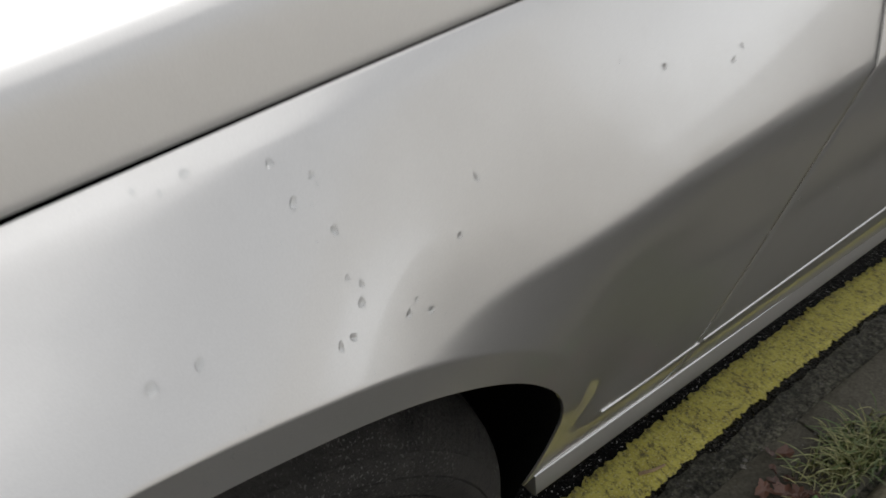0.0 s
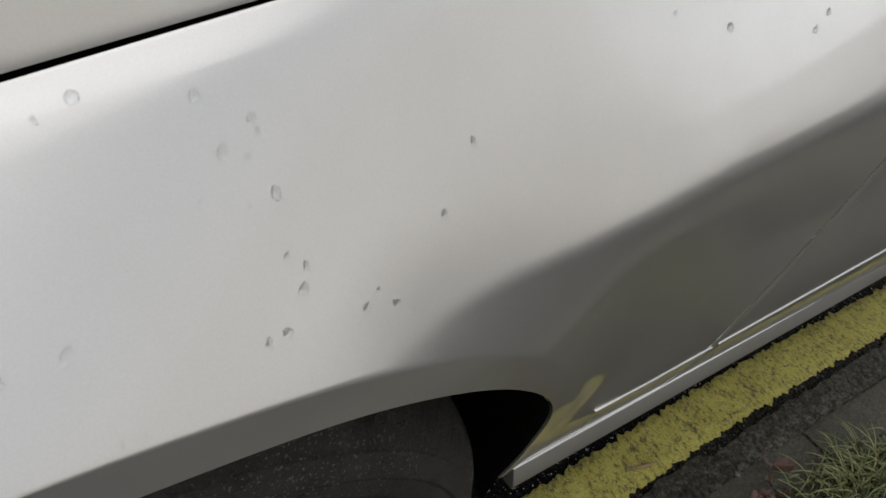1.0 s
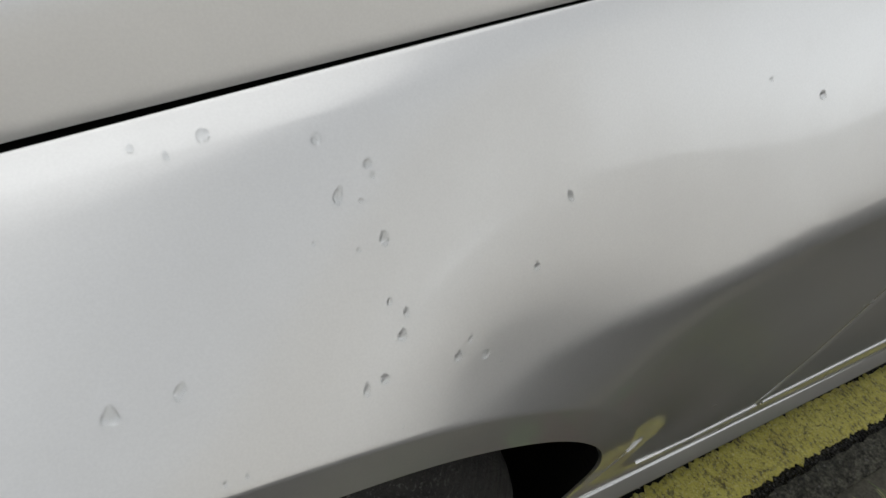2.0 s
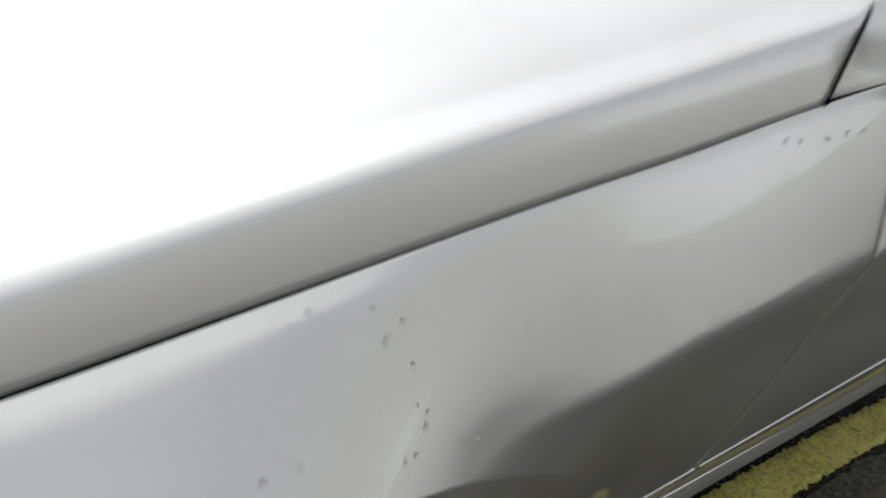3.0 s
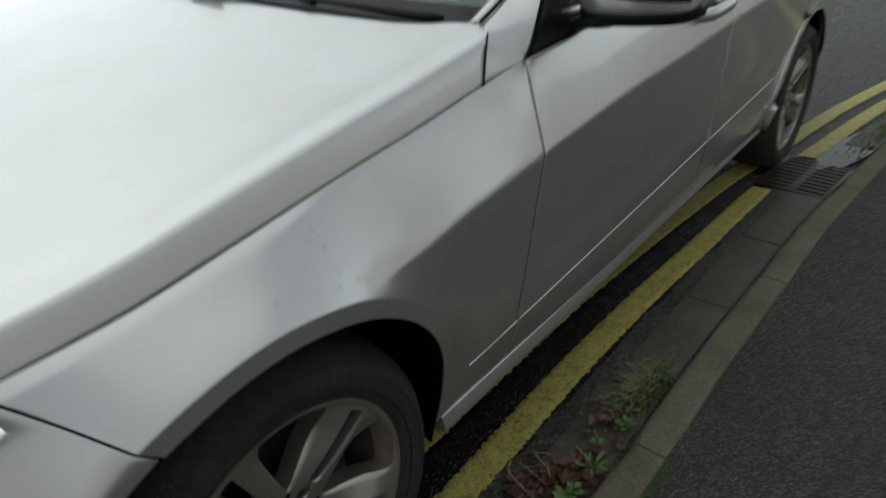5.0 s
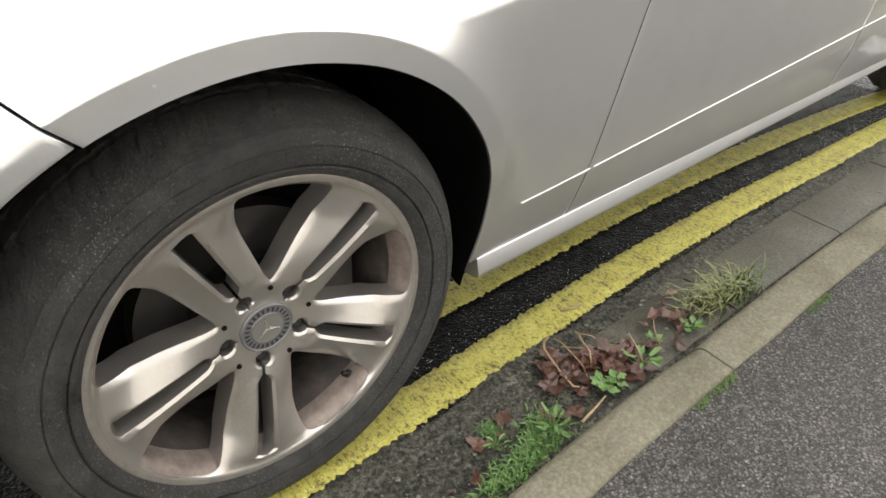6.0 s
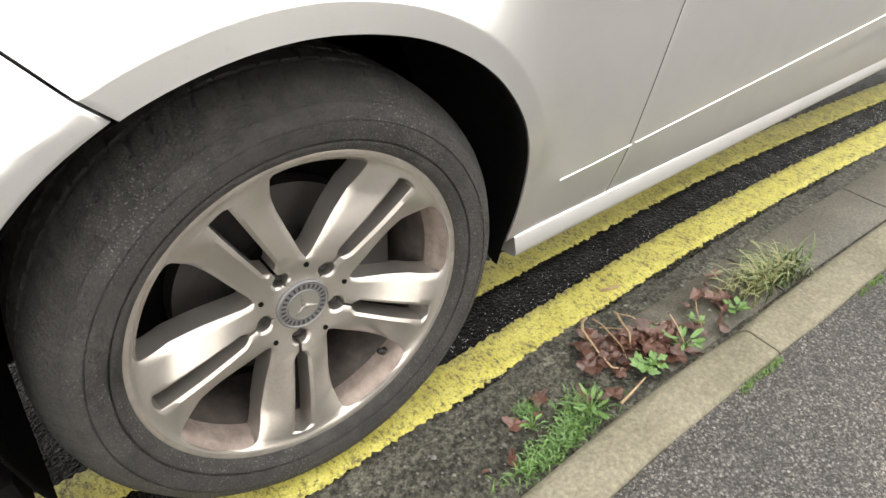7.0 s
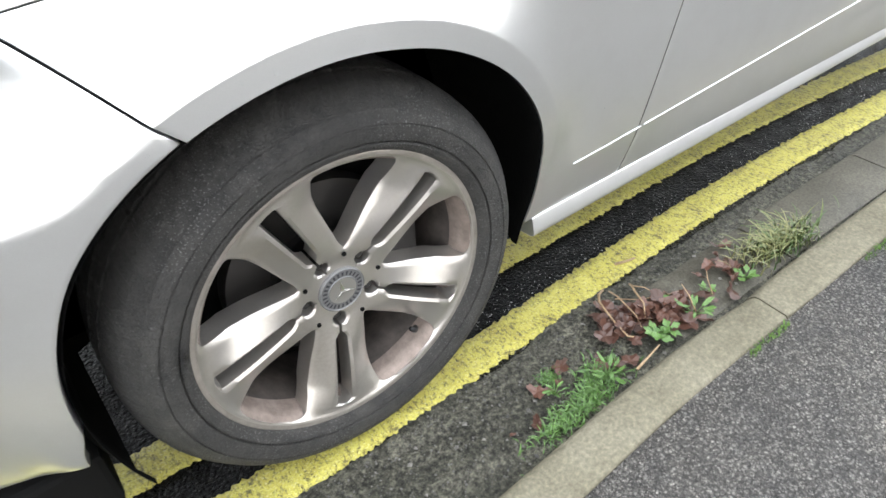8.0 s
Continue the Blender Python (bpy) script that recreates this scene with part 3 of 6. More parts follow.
def trim_z(x):
    return 0.358 + 0.078 * (x - 0.47)


ARCH_A = [-12, 5, 20, 40, 60, 80, 100, 120, 140, 160, 190]
LIP_R = [0.380, 0.389, 0.394, 0.386, 0.376, 0.371, 0.3715, 0.373, 0.3725, 0.366, 0.357]
LIP_Y = [0.0640, 0.0465, 0.028, 0.010, -0.002, -0.012, -0.0165, -0.014, -0.010, -0.007, 0.002]
BAND = 0.032


def arch_r(a):
    """The front arch's opening: a little fuller at its rear."""
    return float(spline(ARCH_A, LIP_R, np.array(math.degrees(a))))


def lip_y(a):
    return float(spline(ARCH_A, LIP_Y, np.array(math.degrees(a))))


# the wing's lower edge above the arch, and how far in it lies
EDGE_X = [-0.9, -0.30, -0.20, -0.10, 0.0, 0.10, 0.15, 0.20, 0.26, 0.30, 0.34, 0.38, 0.50]
EDGE_Z = [0.58, 0.624, 0.685, 0.720, 0.732, 0.719, 0.702, 0.677, 0.638, 0.602, 0.550, 0.50, 0.45]
EDGE_Y = [-0.008, -0.012, -0.014, -0.015, -0.0135, -0.0085, -0.0070, -0.0045, -0.0010, 0.0030, 0.0085, 0.0150, 0.022]


SD_U, SD_F = [0, 0.04, 0.10, 0.30, 0.55, 0.80, 1.0], [0, 0.038, 0.099, 0.30, 0.545, 0.795, 1.0]


def top_y(x):
    return float(spline([-0.9, 0.24, 0.42, 0.575, 0.70, 0.95, 4.1], [0.096, 0.096, 0.094, 0.089, 0.074, 0.075, 0.075], np.array(x)))


def door_low(zc, z):
    """Below the doors' crease: leaning in towards the sill."""
    return float(spline([0.20, 0.27, 0.36, 0.46, 0.56, 0.63, zc - 0.03, zc], [0.091, 0.0690, 0.0500, 0.0395, 0.0315, 0.0265, 0.0192, 0.0165], np.array(z)))


def wing_y(x, z):
    """The wing: from the arch's band up and in to the bonnet joint."""
    ze, lo, zt = float(spline(EDGE_X, EDGE_Z, np.array(x))), float(spline(EDGE_X, EDGE_Y, np.array(x))), top_z(x)
    u = (z - ze) / (zt - ze)
    if u < 0 and x < -0.15:
        return lo + float(spline([0.20, 0.27, 0.35, 0.42, 0.46, max(ze, 0.465)], [0.045, 0.024, 0.010, 0.003, 0.0, 0.0], np.array(z)))
    u = max(u, -0.3)
    y = lo + (top_y(x) - lo) * (u if u > 1 else 0.90 * u + 0.05 * u * u + 0.05 * float(sstep(0.86, 1.0, u)))
    m = float(sstep(0.12, 0.24, x))
    if m > 0:
        # rearwards the crease takes shape and the flare below it dies away
        zc = max(crease_z(x), ze + 0.012)
        if z >= zc:
            v = (z - zc) / (zt - zc)
            k = 0.0115 + (top_y(x) - 0.0115) * (v if v > 1 else float(spline(SD_U, SD_F, np.array(v))))
        else:
            k = 0.0115 + (lo - 0.0115) * min((zc - z) / (zc - ze), 1.6)
        y += (k - y) * m
    return y


def door_y(x, z):
    """The doors: a shoulder, a sharp crease, and a lean towards the sill."""
    zc, zt, lo = crease_z(x), top_z(x), 0.0115
    if z < zc:
        return door_low(zc, z) - 0.0165 + lo
    u = (z - zc) / (zt - zc)
    return lo + (top_y(x) - lo) * (u if u > 1 else float(spline(SD_U, SD_F, np.array(u))))


def raw_y(x, z):
    w = float(sstep(0.30, 0.48, x))
    w = max(w, float(sstep(0.50, 0.32, z)) * float(sstep(0.22, 0.34, x)))
    return (wing_y(x, z) * (1 - w) if w < 1 else 0.0) + (door_y(x, z) * w if w > 0 else 0.0)


# the wing flows into the door without waves: the raw form, eased along the car above and below the crease
FLOW_X, FLOW_Q = np.linspace(-0.24, 0.96, 121), np.linspace(-0.1, 1.1, 61)


def flow_table(upper):
    rows = []
    for x in FLOW_X:
        zc, zt = crease_z(x), top_z(x)
        rows.append([raw_y(x, zc + (zt - zc) * q + 1e-7 if upper else 0.20 + (zc - 0.20) * q - 1e-7) for q in FLOW_Q])
    T = np.array(rows)
    k = np.exp(-0.5 * (np.arange(-14, 15) / 5.0) ** 2)
    k /= k.sum()
    pad = np.vstack([T[0] + (T[0] - T[1]) * n for n in range(14, 0, -1)] + [T] + [T[-1] + (T[-1] - T[-2]) * n for n in range(1, 15)])
    return np.stack([np.convolve(pad[:, c], k, "valid") for c in range(T.shape[1])], 1)


FLOW = (flow_table(False), flow_table(True))


def cubic(t):
    return np.array((-0.5 * t + t * t - 0.5 * t ** 3, 1 - 2.5 * t * t + 1.5 * t ** 3, 0.5 * t + 2 * t * t - 1.5 * t ** 3, -0.5 * t * t + 0.5 * t ** 3))


def body_y(x, z):
    k = float(sstep(-0.16, -0.06, x)) * (1 - float(sstep(0.70, 0.90, x)))
    if k <= 0:
        return raw_y(x, z)
    zc, zt = crease_z(x), top_z(x)
    up = z >= zc
    q = (z - zc) / (zt - zc) if up else (z - 0.20) / (zc - 0.20)
    if not -0.05 < q < 1.07:
        return raw_y(x, z)
    fx, fq = (x - FLOW_X[0]) / 0.01, (q + 0.1) / 0.02
    ix, iq = int(fx), int(fq)
    y = float(cubic(fx - ix) @ FLOW[1 if up else 0][ix - 1:ix + 3, iq - 1:iq + 3] @ cubic(fq - iq))
    return y if k >= 1 else raw_y(x, z) + (y - raw_y(x, z)) * k


def side_y(x, z):
    """How far in from the car's widest plane its side lies."""
    y = body_y(x, z)
    # band round the front arch, tucked in towards its lip
    r = math.hypot(x - ARCH_X, z - ARCH_Z)
    if r < 0.60 and z > 0.2:
        a = math.atan2(z - ARCH_Z, x - ARCH_X)
        a = a if a > -1.6 else a + 2 * math.pi
        r0, fade = arch_r(a), float(sstep(-40, -14, math.degrees(a)))
        re = r0 + BAND * (0.12 + 0.88 * float(sstep(-6, 24, math.degrees(a))))
        if r < re:
            y += (lip_y(a) - y) * fade
        else:
            reach = 0.05 + 0.11 * float(sstep(75, 30, math.degrees(a)))
            ye = body_y(ARCH_X + re * math.cos(a), ARCH_Z + re * math.sin(a))
            y += (lip_y(a) - ye) * fade * (1 - float(sstep(0, reach, r - re)))
    r = math.hypot(x - RARCH_X, z - ARCH_Z)
    if r < RARCH_R + 0.10 and z > 0.2:
        up = float(sstep(0.30, 0.52, z))
        k = 1 - float(sstep(RARCH_R + 0.026, RARCH_R + 0.046, r))
        y += k * up * (min(y, 0.026 - 0.010 * up) - y) - 0.0022 * k
    return y + float(spline(PLAN_X, PLAN_Y, np.array(x)))


def panel(name, P, parent, label="", flip=False, rim=0.014, material=None, mirror=True, out=(0, -1, 0)):
    """A pressed panel from a grid of points: rolled edges turned inwards all round."""
    P = np.asarray(P, float)
    nu, nv = P.shape[:2]
    V = P.reshape(-1, 3).tolist()
    F = grid_faces(nu, nv, flip=flip)
    du = np.gradient(P, axis=0)
    dv = np.gradient(P, axis=1)
    N = np.cross(du, dv)
    N /= np.linalg.norm(N, axis=2, keepdims=True) + 1e-12
    if (N.reshape(-1, 3).mean(0) @ np.array(out)) < 0:
        N = -N
    loop = [(i, 0) for i in range(nu)] + [(nu - 1, j) for j in range(1, nv)] + [(i, nv - 1) for i in range(nu - 2, -1, -1)] + [(0, j) for j in range(nv - 2, 0, -1)]
    rings = []
    for (off_o, off_in) in ((0.0005, 0.0002), (0.0009, 0.0009), (0.0010, rim)):
        ring = []
        for (i, j) in loop:
            o = np.zeros(3)
            if i == 0: o -= du[i, j] / (np.linalg.norm(du[i, j]) + 1e-12)
            if i == nu - 1: o += du[i, j] / (np.linalg.norm(du[i, j]) + 1e-12)
            if j == 0: o -= dv[i, j] / (np.linalg.norm(dv[i, j]) + 1e-12)
            if j == nv - 1: o += dv[i, j] / (np.linalg.norm(dv[i, j]) + 1e-12)
            ring.append(len(V))
            V.append((P[i, j] + o * off_o - N[i, j] * off_in).tolist())
        rings.append(ring)
    prev = [i * nv + j for i, j in loop]
    for ring in rings:
        for k in range(len(loop)):
            a, b = prev[k], prev[(k + 1) % len(loop)]
            c, d = ring[(k + 1) % len(loop)], ring[k]
            F.append((a, d, c, b) if not flip else (a, b, c, d))
        prev = ring
    objs = []
    for side in (0, 1) if mirror else (0,):
        VV = V if side == 0 else [(x, 2 * MID - y, z) for x, y, z in V]
        FF = F if side == 0 else [f[::-1] for f in F]
        objs.append(obj(name, mesh_of(name, VV, FF), material or PAINT, parent, label))
    return objs


def both(name, V, F, material, parent, label="", sharp=None):
    """The same mesh on the kerb side and mirrored on the far side."""
    a = obj(name, mesh_of(name, V, F, True, sharp), material, parent, label)
    b = obj(name, mesh_of(name, [(p[0], 2 * MID - p[1], p[2]) for p in V], [f[::-1] for f in F], True, sharp), material, parent, label)
    return a, b


# front wing
def wing():
    bot, top, lean = [], [], []
    a0 = math.atan2(0.655 - ARCH_Z, -0.165 - ARCH_X)
    a1 = math.radians(-9.5)
    n1, n2 = 110, 34
    for i in range(n1):
        t = i / (n1 - 1)
        a = a0 + (a1 - a0) * t
        r = arch_r(a)
        bot.append((ARCH_X + r * math.cos(a), ARCH_Z + r * math.sin(a)))
        top.append(-0.284 + (0.40 + 0.284) * t ** 1.15)
        lean.append(0.06 * float(sstep(45, -9.5, math.degrees(a))))
    for i in range(1, n2):
        t = i / (n2 - 1)
        x = bot[n1 - 1][0] + (0.6162 - bot[n1 - 1][0]) * t
        bot.append((x, 0.2655))
        top.append(0.40 + (0.6972 - 0.40) * t)
        lean.append(0.06 * (1 - t))
    rows = [t ** 1.45 for t in np.linspace(0, 0.975, 74)]
    rows += list(np.linspace(rows[-1], 1, 10)[1:])
    P = []
    for (bx, bz), tx, out in zip(bot, top, lean):
        tz = top_z(tx) - 0.0028
        col = []
        for v in rows:
            # behind the wheel the columns bow rearwards, clear of the opening
            x, z = bx + (tx - bx) * v + out * 4 * v * (1 - v), bz + (tz - bz) * v
            # the top edge is rolled in towards the bonnet joint
            roll = 0.0016 * max(0.0, 1 - (tz - z) / 0.012) ** 2
            col.append((x, side_y(x, z) + roll, z))
        P.append(col)
    return panel("front_wing", P, car, rim=0.008)


wing()


# doors
def door_cols(x0b, x0t, x1b, x1t, nx, nz, zb=0.2675):
    P = []
    for i in range(nx):
        s = i / (nx - 1)
        col = []
        for j in range(nz):
            v = j / (nz - 1)
            xb, xt = x0b + (x1b - x0b) * s, x0t + (x1t - x0t) * s
            zt = top_z(xt) - 0.003
            z = zb + (zt - zb) * v
            x = xb + (xt - xb) * v
            col.append((x, side_y(x, z), z))
        P.append(col)
    return P


FD = panel("front_door", door_cols(0.6220, 0.7030, 1.735, 1.745, 70, 90), car)


def door_rear(z):
    """Rear edge of the rear door: round the wheel arch, then up to the waist."""
    dz = z - ARCH_Z
    xa = RARCH_X - math.sqrt(max((RARCH_R + 0.042) ** 2 - dz * dz, 0)) if abs(dz) < RARCH_R + 0.042 else 9
    return min(2.70 - 0.027 * (z - 0.28), xa + 0.004, 2.456 + 0.9 * max(0, dz))


def rear_door():
    P, nx, nz = [], 60, 80
    for j in range(nz):
        v = j / (nz - 1)
        col = []
        for i in range(nx):
            s = i / (nx - 1)
            z0 = 0.2675
            zt = top_z(1.75 + 0.93 * s) - 0.003
            z = z0 + (zt - z0) * v
            x0 = 1.740 + 0.010 * v
            x1 = door_rear(z)
            x = x0 + (x1 - x0) * s
            col.append((x, side_y(x, z), z))
        P.append(col)
    return panel("rear_door", P, car, flip=True)


RD = rear_door()


def quarter():
    P = []
    bot, top = [], []
    a0, n1, n2 = math.radians(188), 90, 40
    for i in range(n1):
        t = i / (n1 - 1)
        a = a0 + (math.radians(-10) - a0) * t
        bot.append((RARCH_X + RARCH_R * math.cos(a), ARCH_Z + RARCH_R * math.sin(a)))
        top.append(2.69 + (3.40 - 2.69) * t ** 1.2)
    for i in range(1, n2):
        t = i / (n2 - 1)
        bot.append((bot[n1 - 1][0] + (4.01 - bot[n1 - 1][0]) * t, 0.30))
        top.append(3.40 + (4.01 - 3.40) * t)
    for (bx, bz), tx in zip(bot, top):
        tz = top_z(tx)
        col = []
        for v in [t ** 1.3 for t in np.linspace(0, 1, 50)]:
            x, z = bx + (tx - bx) * v, bz + (tz - bz) * v
            # keep clear of the door in front
            first = 2.506 + 0.184 * (z - 0.276) / 0.779
            edge = door_rear(z) + 0.0045
            x = max(x + (edge - first) * math.exp(-max(0.0, x - first) / 0.06) * float(sstep(0, 0.10, v)), edge)
            col.append((x, side_y(x, z), z))
        P.append(col)
    return panel("rear_quarter", P, car, rim=0.022)


quarter()

# sill: a rounded rail under the doors
SX = np.linspace(0.389, 2.47, 100)
sill_prof = [(0.018, 0.0030), (0.0, 0.0024), (-0.0016, 0.0014), (-0.0026, -0.001), (-0.0062, -0.015), (-0.0092, -0.026), (-0.0094, -0.030), (-0.0080, -0.034), (-0.001, -0.038), (0.045, -0.043)]
V = [(x, side_y(max(x, 0.62), 0.268) + dy, 0.2615 + 0.020 * (x - 0.39) + dz) for x in SX for dy, dz in sill_prof]
F = grid_faces(len(SX), len(sill_prof), flip=True) + [tuple(range(len(sill_prof))), tuple((len(SX) - 1) * len(sill_prof) + k for k in range(len(sill_prof)))[::-1]]
both("sill", V, F, PAINT, car, "silver painted sill rail", sharp=28)


# side mouldings along the trim line
def moulding(x0, x1, parent_objs, taper0=False):
    n = 40
    V = []
    for i in range(n):
        x = x0 + (x1 - x0) * i / (n - 1)
        h = 0.0021 * (min(1.0, 0.15 + (x - x0) / 0.05) if taper0 else 1.0)
        zc = trim_z(x)
        for dz, dy in ((-1.10, 0.003), (-1.0, -0.0014), (-0.4, -0.0020), (0.2, -0.0018), (0.7, -0.0011), (1.05, 0.0012)):
            V.append((x, side_y(x, zc + dz * h) + dy, zc + dz * h))
    F = grid_faces(n, 6, flip=False) + [tuple(range(6))[::-1], tuple((n - 1) * 6 + k for k in range(6))]
    a, b = both("moulding", V, F, PAINT, None, "thin bright side moulding", sharp=30)
    a.parent, b.parent = parent_objs


moulding(0.464, 0.636, (car, car), True)
moulding(0.646, 1.735, FD)
moulding(1.746, 2.42, RD)

# bonnet
HX = np.linspace(0, 1, 90)
dys = np.concatenate([np.linspace(0, 0.05, 26), np.linspace(0.056, 0.12, 14), np.linspace(0.13, 0.50, 48), np.linspace(0.52, 0.83, 16)])
BON_D = [0, 0.006, 0.013, 0.020, 0.027, 0.034, 0.044, 0.055, 0.065, 0.08, 0.10, 0.12, 0.14, 0.20, 0.38, 0.60, 0.83]
BON_H = [0, 0.0215, 0.0430, 0.0570, 0.0635, 0.0660, 0.0670, 0.0676, 0.0692, 0.0737, 0.0789, 0.0831, 0.0860, 0.0945, 0.115, 0.128, 0.132]
REAR_D, REAR_X = [0, 0.03, 0.062, 0.09, 0.14, 0.22, 0.38, 0.60, 0.83], [0.577, 0.632, 0.664, 0.645, 0.608, 0.569, 0.516, 0.485, 0.474]
FRONT_D, FRONT_X = [0, 0.05, 0.15, 0.30, 0.45, 0.60, 0.83], [-0.284, -0.36, -0.50, -0.64, -0.72, -0.76, -0.78]


def bonnet_z(x, dy):
    zt = top_z(x)
    k = 0.70 + 0.30 * float(sstep(-0.35, 0.60, x))
    z = zt + k * float(spline(BON_D, BON_H, np.array(dy)))
    return z


P = []
for s in HX:
    row = []
    for side in (0, 1):
        seq = dys if side == 0 else dys[::-1][1:]
        for dy in seq:
            xr = float(spline(REAR_D, REAR_X, np.array(dy)))
            xf = float(spline(FRONT_D, FRONT_X, np.array(dy)))
            x = xf + (xr - xf) * s
            y0 = side_y(min(max(x, -0.285), 0.575), top_z(min(max(x, -0.285), 0.575)))
            yy = y0 + dy * (MID - y0) / 0.83
            row.append((x, yy if side == 0 else 2 * MID - yy, bonnet_z(x, dy)))
    P.append(row)
panel("bonnet", P, car, "silver bonnet beaded with rain", mirror=False, out=(0, 0, 1), flip=False, rim=0.018)

# pillars, screens and roof
PIL = [(0.669, 0.152, 0.990), (0.705, 0.154, 1.003), (0.745, 0.158, 1.020), (0.83, 0.167, 1.066), (0.97, 0.190, 1.172), (1.20, 0.235, 1.298), (1.50, 0.288, 1.388), (1.80, 0.315, 1.420), (2.2, 0.312, 1.432), (2.6, 0.310, 1.415), (2.85, 0.305, 1.370), (3.10, 0.270, 1.24), (3.32, 0.205, 1.09)]
LOW = [(0.584, 0.091, 0.904), (0.645, 0.083, 0.9165), (0.704, 0.075, 0.929), (0.79, 0.095, 1.029), (0.95, 0.126, 1.178), (1.17, 0.180, 1.280), (1.48, 0.250, 1.352), (1.80, 0.285, 1.378), (2.2, 0.283, 1.388), (2.6, 0.282, 1.365), (2.85, 0.250, 1.300), (3.02, 0.19, 1.18), (3.16, 0.11, 1.065)]


def along(pts, t):
    """A point on a smooth curve through pts, at t in 0..1 by knots."""
    k = np.arange(len(pts)) / (len(pts) - 1)
    return np.array([float(spline(k, [p[c] for p in pts], np.array(t))) for c in range(3)])


P = []
for t in np.linspace(0, 1, 90):
    a, b = along(PIL, t), along(LOW, t)
    w = b - a
    nrm = np.array([0, -1, 0.9]) / math.hypot(1, 0.9)
    row = [a + w * s + nrm * (0.012 + 0.002 * math.exp(-t * 12)) * math.sin(math.pi * s) + np.array([0, 0, 0.015]) * math.exp(-t * 14) * math.sin(math.pi * s) for s in np.linspace(0, 1, 16)]
    P.append(row)
panel("roof_pillar", P, car, mirror=True, out=(0, -1, 0.5), rim=0.016)


def cross(pL, bulge, crown, n=40, inset=0.0):
    """A row of points across the car from the kerb side to the far side."""
    out = []
    for u in np.linspace(-1, 1, n):
        k = 1 - u * u
        y = MID + (MID - pL[1] - inset) * u * -1 * -1
        out.append((pL[0] - bulge * k, y, pL[2] + crown * k))
    return out


def sheet(name, rows, material, label="", out=(0, 0, 1), rim=0.005, flip=False):
    return panel(name, rows, car, label, material=material, mirror=False, out=out, rim=rim, flip=flip)[0]


GL = [(0.655, 0.186, 0.983), (0.735, 0.187, 1.020), (0.83, 0.196, 1.086), (0.96, 0.216, 1.178), (1.20, 0.260, 1.300), (1.50, 0.310, 1.388)]
FIN = [(0.664, 0.154, 0.990), (0.735, 0.157, 1.016), (0.83, 0.167, 1.066), (0.97, 0.190, 1.172), (1.20, 0.235, 1.298), (1.50, 0.288, 1.388)]
rows = []
for t in np.linspace(0, 1, 30):
    p = along(GL, t)
    rows.append(cross(p, 0.185 + 0.015 * t, 0.036 + 0.015 * t))
ws = sheet("windscreen", rows, SCREEN, "tinted windscreen reflecting the grey sky", out=(-1, 0, 1))
ws.visible_shadow = False
# black band printed round the screen
for k0, k1, nm in ((0.0, 0.150, "screen_band"),):
    rows = []
    for t in np.linspace(k0, k1, 8):
        p = along(GL, t)
        r = cross(p, 0.185 + 0.015 * t, 0.036 + 0.015 * t)
        rows.append([(x - 0.002, y, z + 0.003) for x, y, z in r])
    sheet(nm, rows, FRIT, "black border band of the windscreen", out=(-1, 0, 1), rim=0.002)
# bright finisher between screen and pillar
V, F = [], []
nT = 50
for t in np.linspace(0, 1, nT):
    a, b = along(GL, t), along(FIN, t)
    for s, h in ((0.0, -0.004), (0.06, 0.003), (0.5, 0.007), (0.80, 0.005), (0.87, 0.001), (0.88, -0.012)):
        p = a + (b - a) * s
        V.append((p[0] - h * 0.4, p[1], p[2] + h))
F = grid_faces(nT, 6, flip=True)
both("screen_pillar", V, F, PAINT, car, "silver windscreen pillar finisher")

# black seams: finisher to pillar, pillar to side window, bonnet to pillar
def seam(name, pts, r, label):
    V, F = tube(pts, r, 6)
    both(name, V, F, DARK, car, label)


seam("pillar_seam", [along(FIN, t) + np.array((-0.001, -0.001, 0.0035)) for t in np.linspace(0.0, 1.0, 40)], 0.0026, "black seam along the windscreen pillar")
seam("window_seam", [along(LOW, t) + np.array((-0.002, -0.0035, 0.001)) for t in np.linspace(2 / 12, 8 / 12, 60)], 0.0040, "black seal along the side windows")
V = []
for dq in np.linspace(0.0, 0.062, 14):
    x = float(spline(REAR_D, REAR_X, np.array(dq)))
    y0 = side_y(min(x, 0.575), top_z(min(x, 0.575)))
    V.append((x + 0.0040, y0 + dq * (MID - y0) / 0.83 - 0.001, bonnet_z(x, dq) - 0.0015))
seam("bonnet_seam", V, 0.0018, "black joint behind the bonnet's corner")

rows = []
for t in np.linspace(0.0, 1.0, 34):
    k = 0.5 + 0.333 * t
    p = along(PIL, k)
    rows.append(cross(p, 0.20 * (1 - 2 * t) if t < 0.5 else -0.14 * (2 * t - 1), 0.048, inset=0.004))
sheet("roof", rows, PAINT, "smooth silver roof panel")
rows = []
for t in np.linspace(0.0, 1.0, 20):
    p = along(PIL, 0.838 + 0.162 * t)
    rows.append(cross((p[0], p[1] + 0.01, p[2]), -0.14 + 0.02 * t, 0.045, inset=0.004))
rg = sheet("rear_window", rows, GLASS, "tinted rear window", out=(1, 0, 1))
rg.visible_shadow = False
rows = []
for t in np.linspace(0, 1, 24):
    x = 3.28 + 0.74 * t
    yl = side_y(x, top_z(x))
    row = []
    for u in np.linspace(-1, 1, 40):
        xx = x + (0.14 * (1 - u * u)) * (1 - t) + 0.06 * t * (1 - u * u)
        row.append((xx, MID + (MID - yl - 0.004) * u, top_z(x) + 0.045 * (1 - abs(u) ** 3) - 0.01 * t))
    rows.append(row)
sheet("boot_lid", rows, PAINT, "silver boot lid")
rows = []
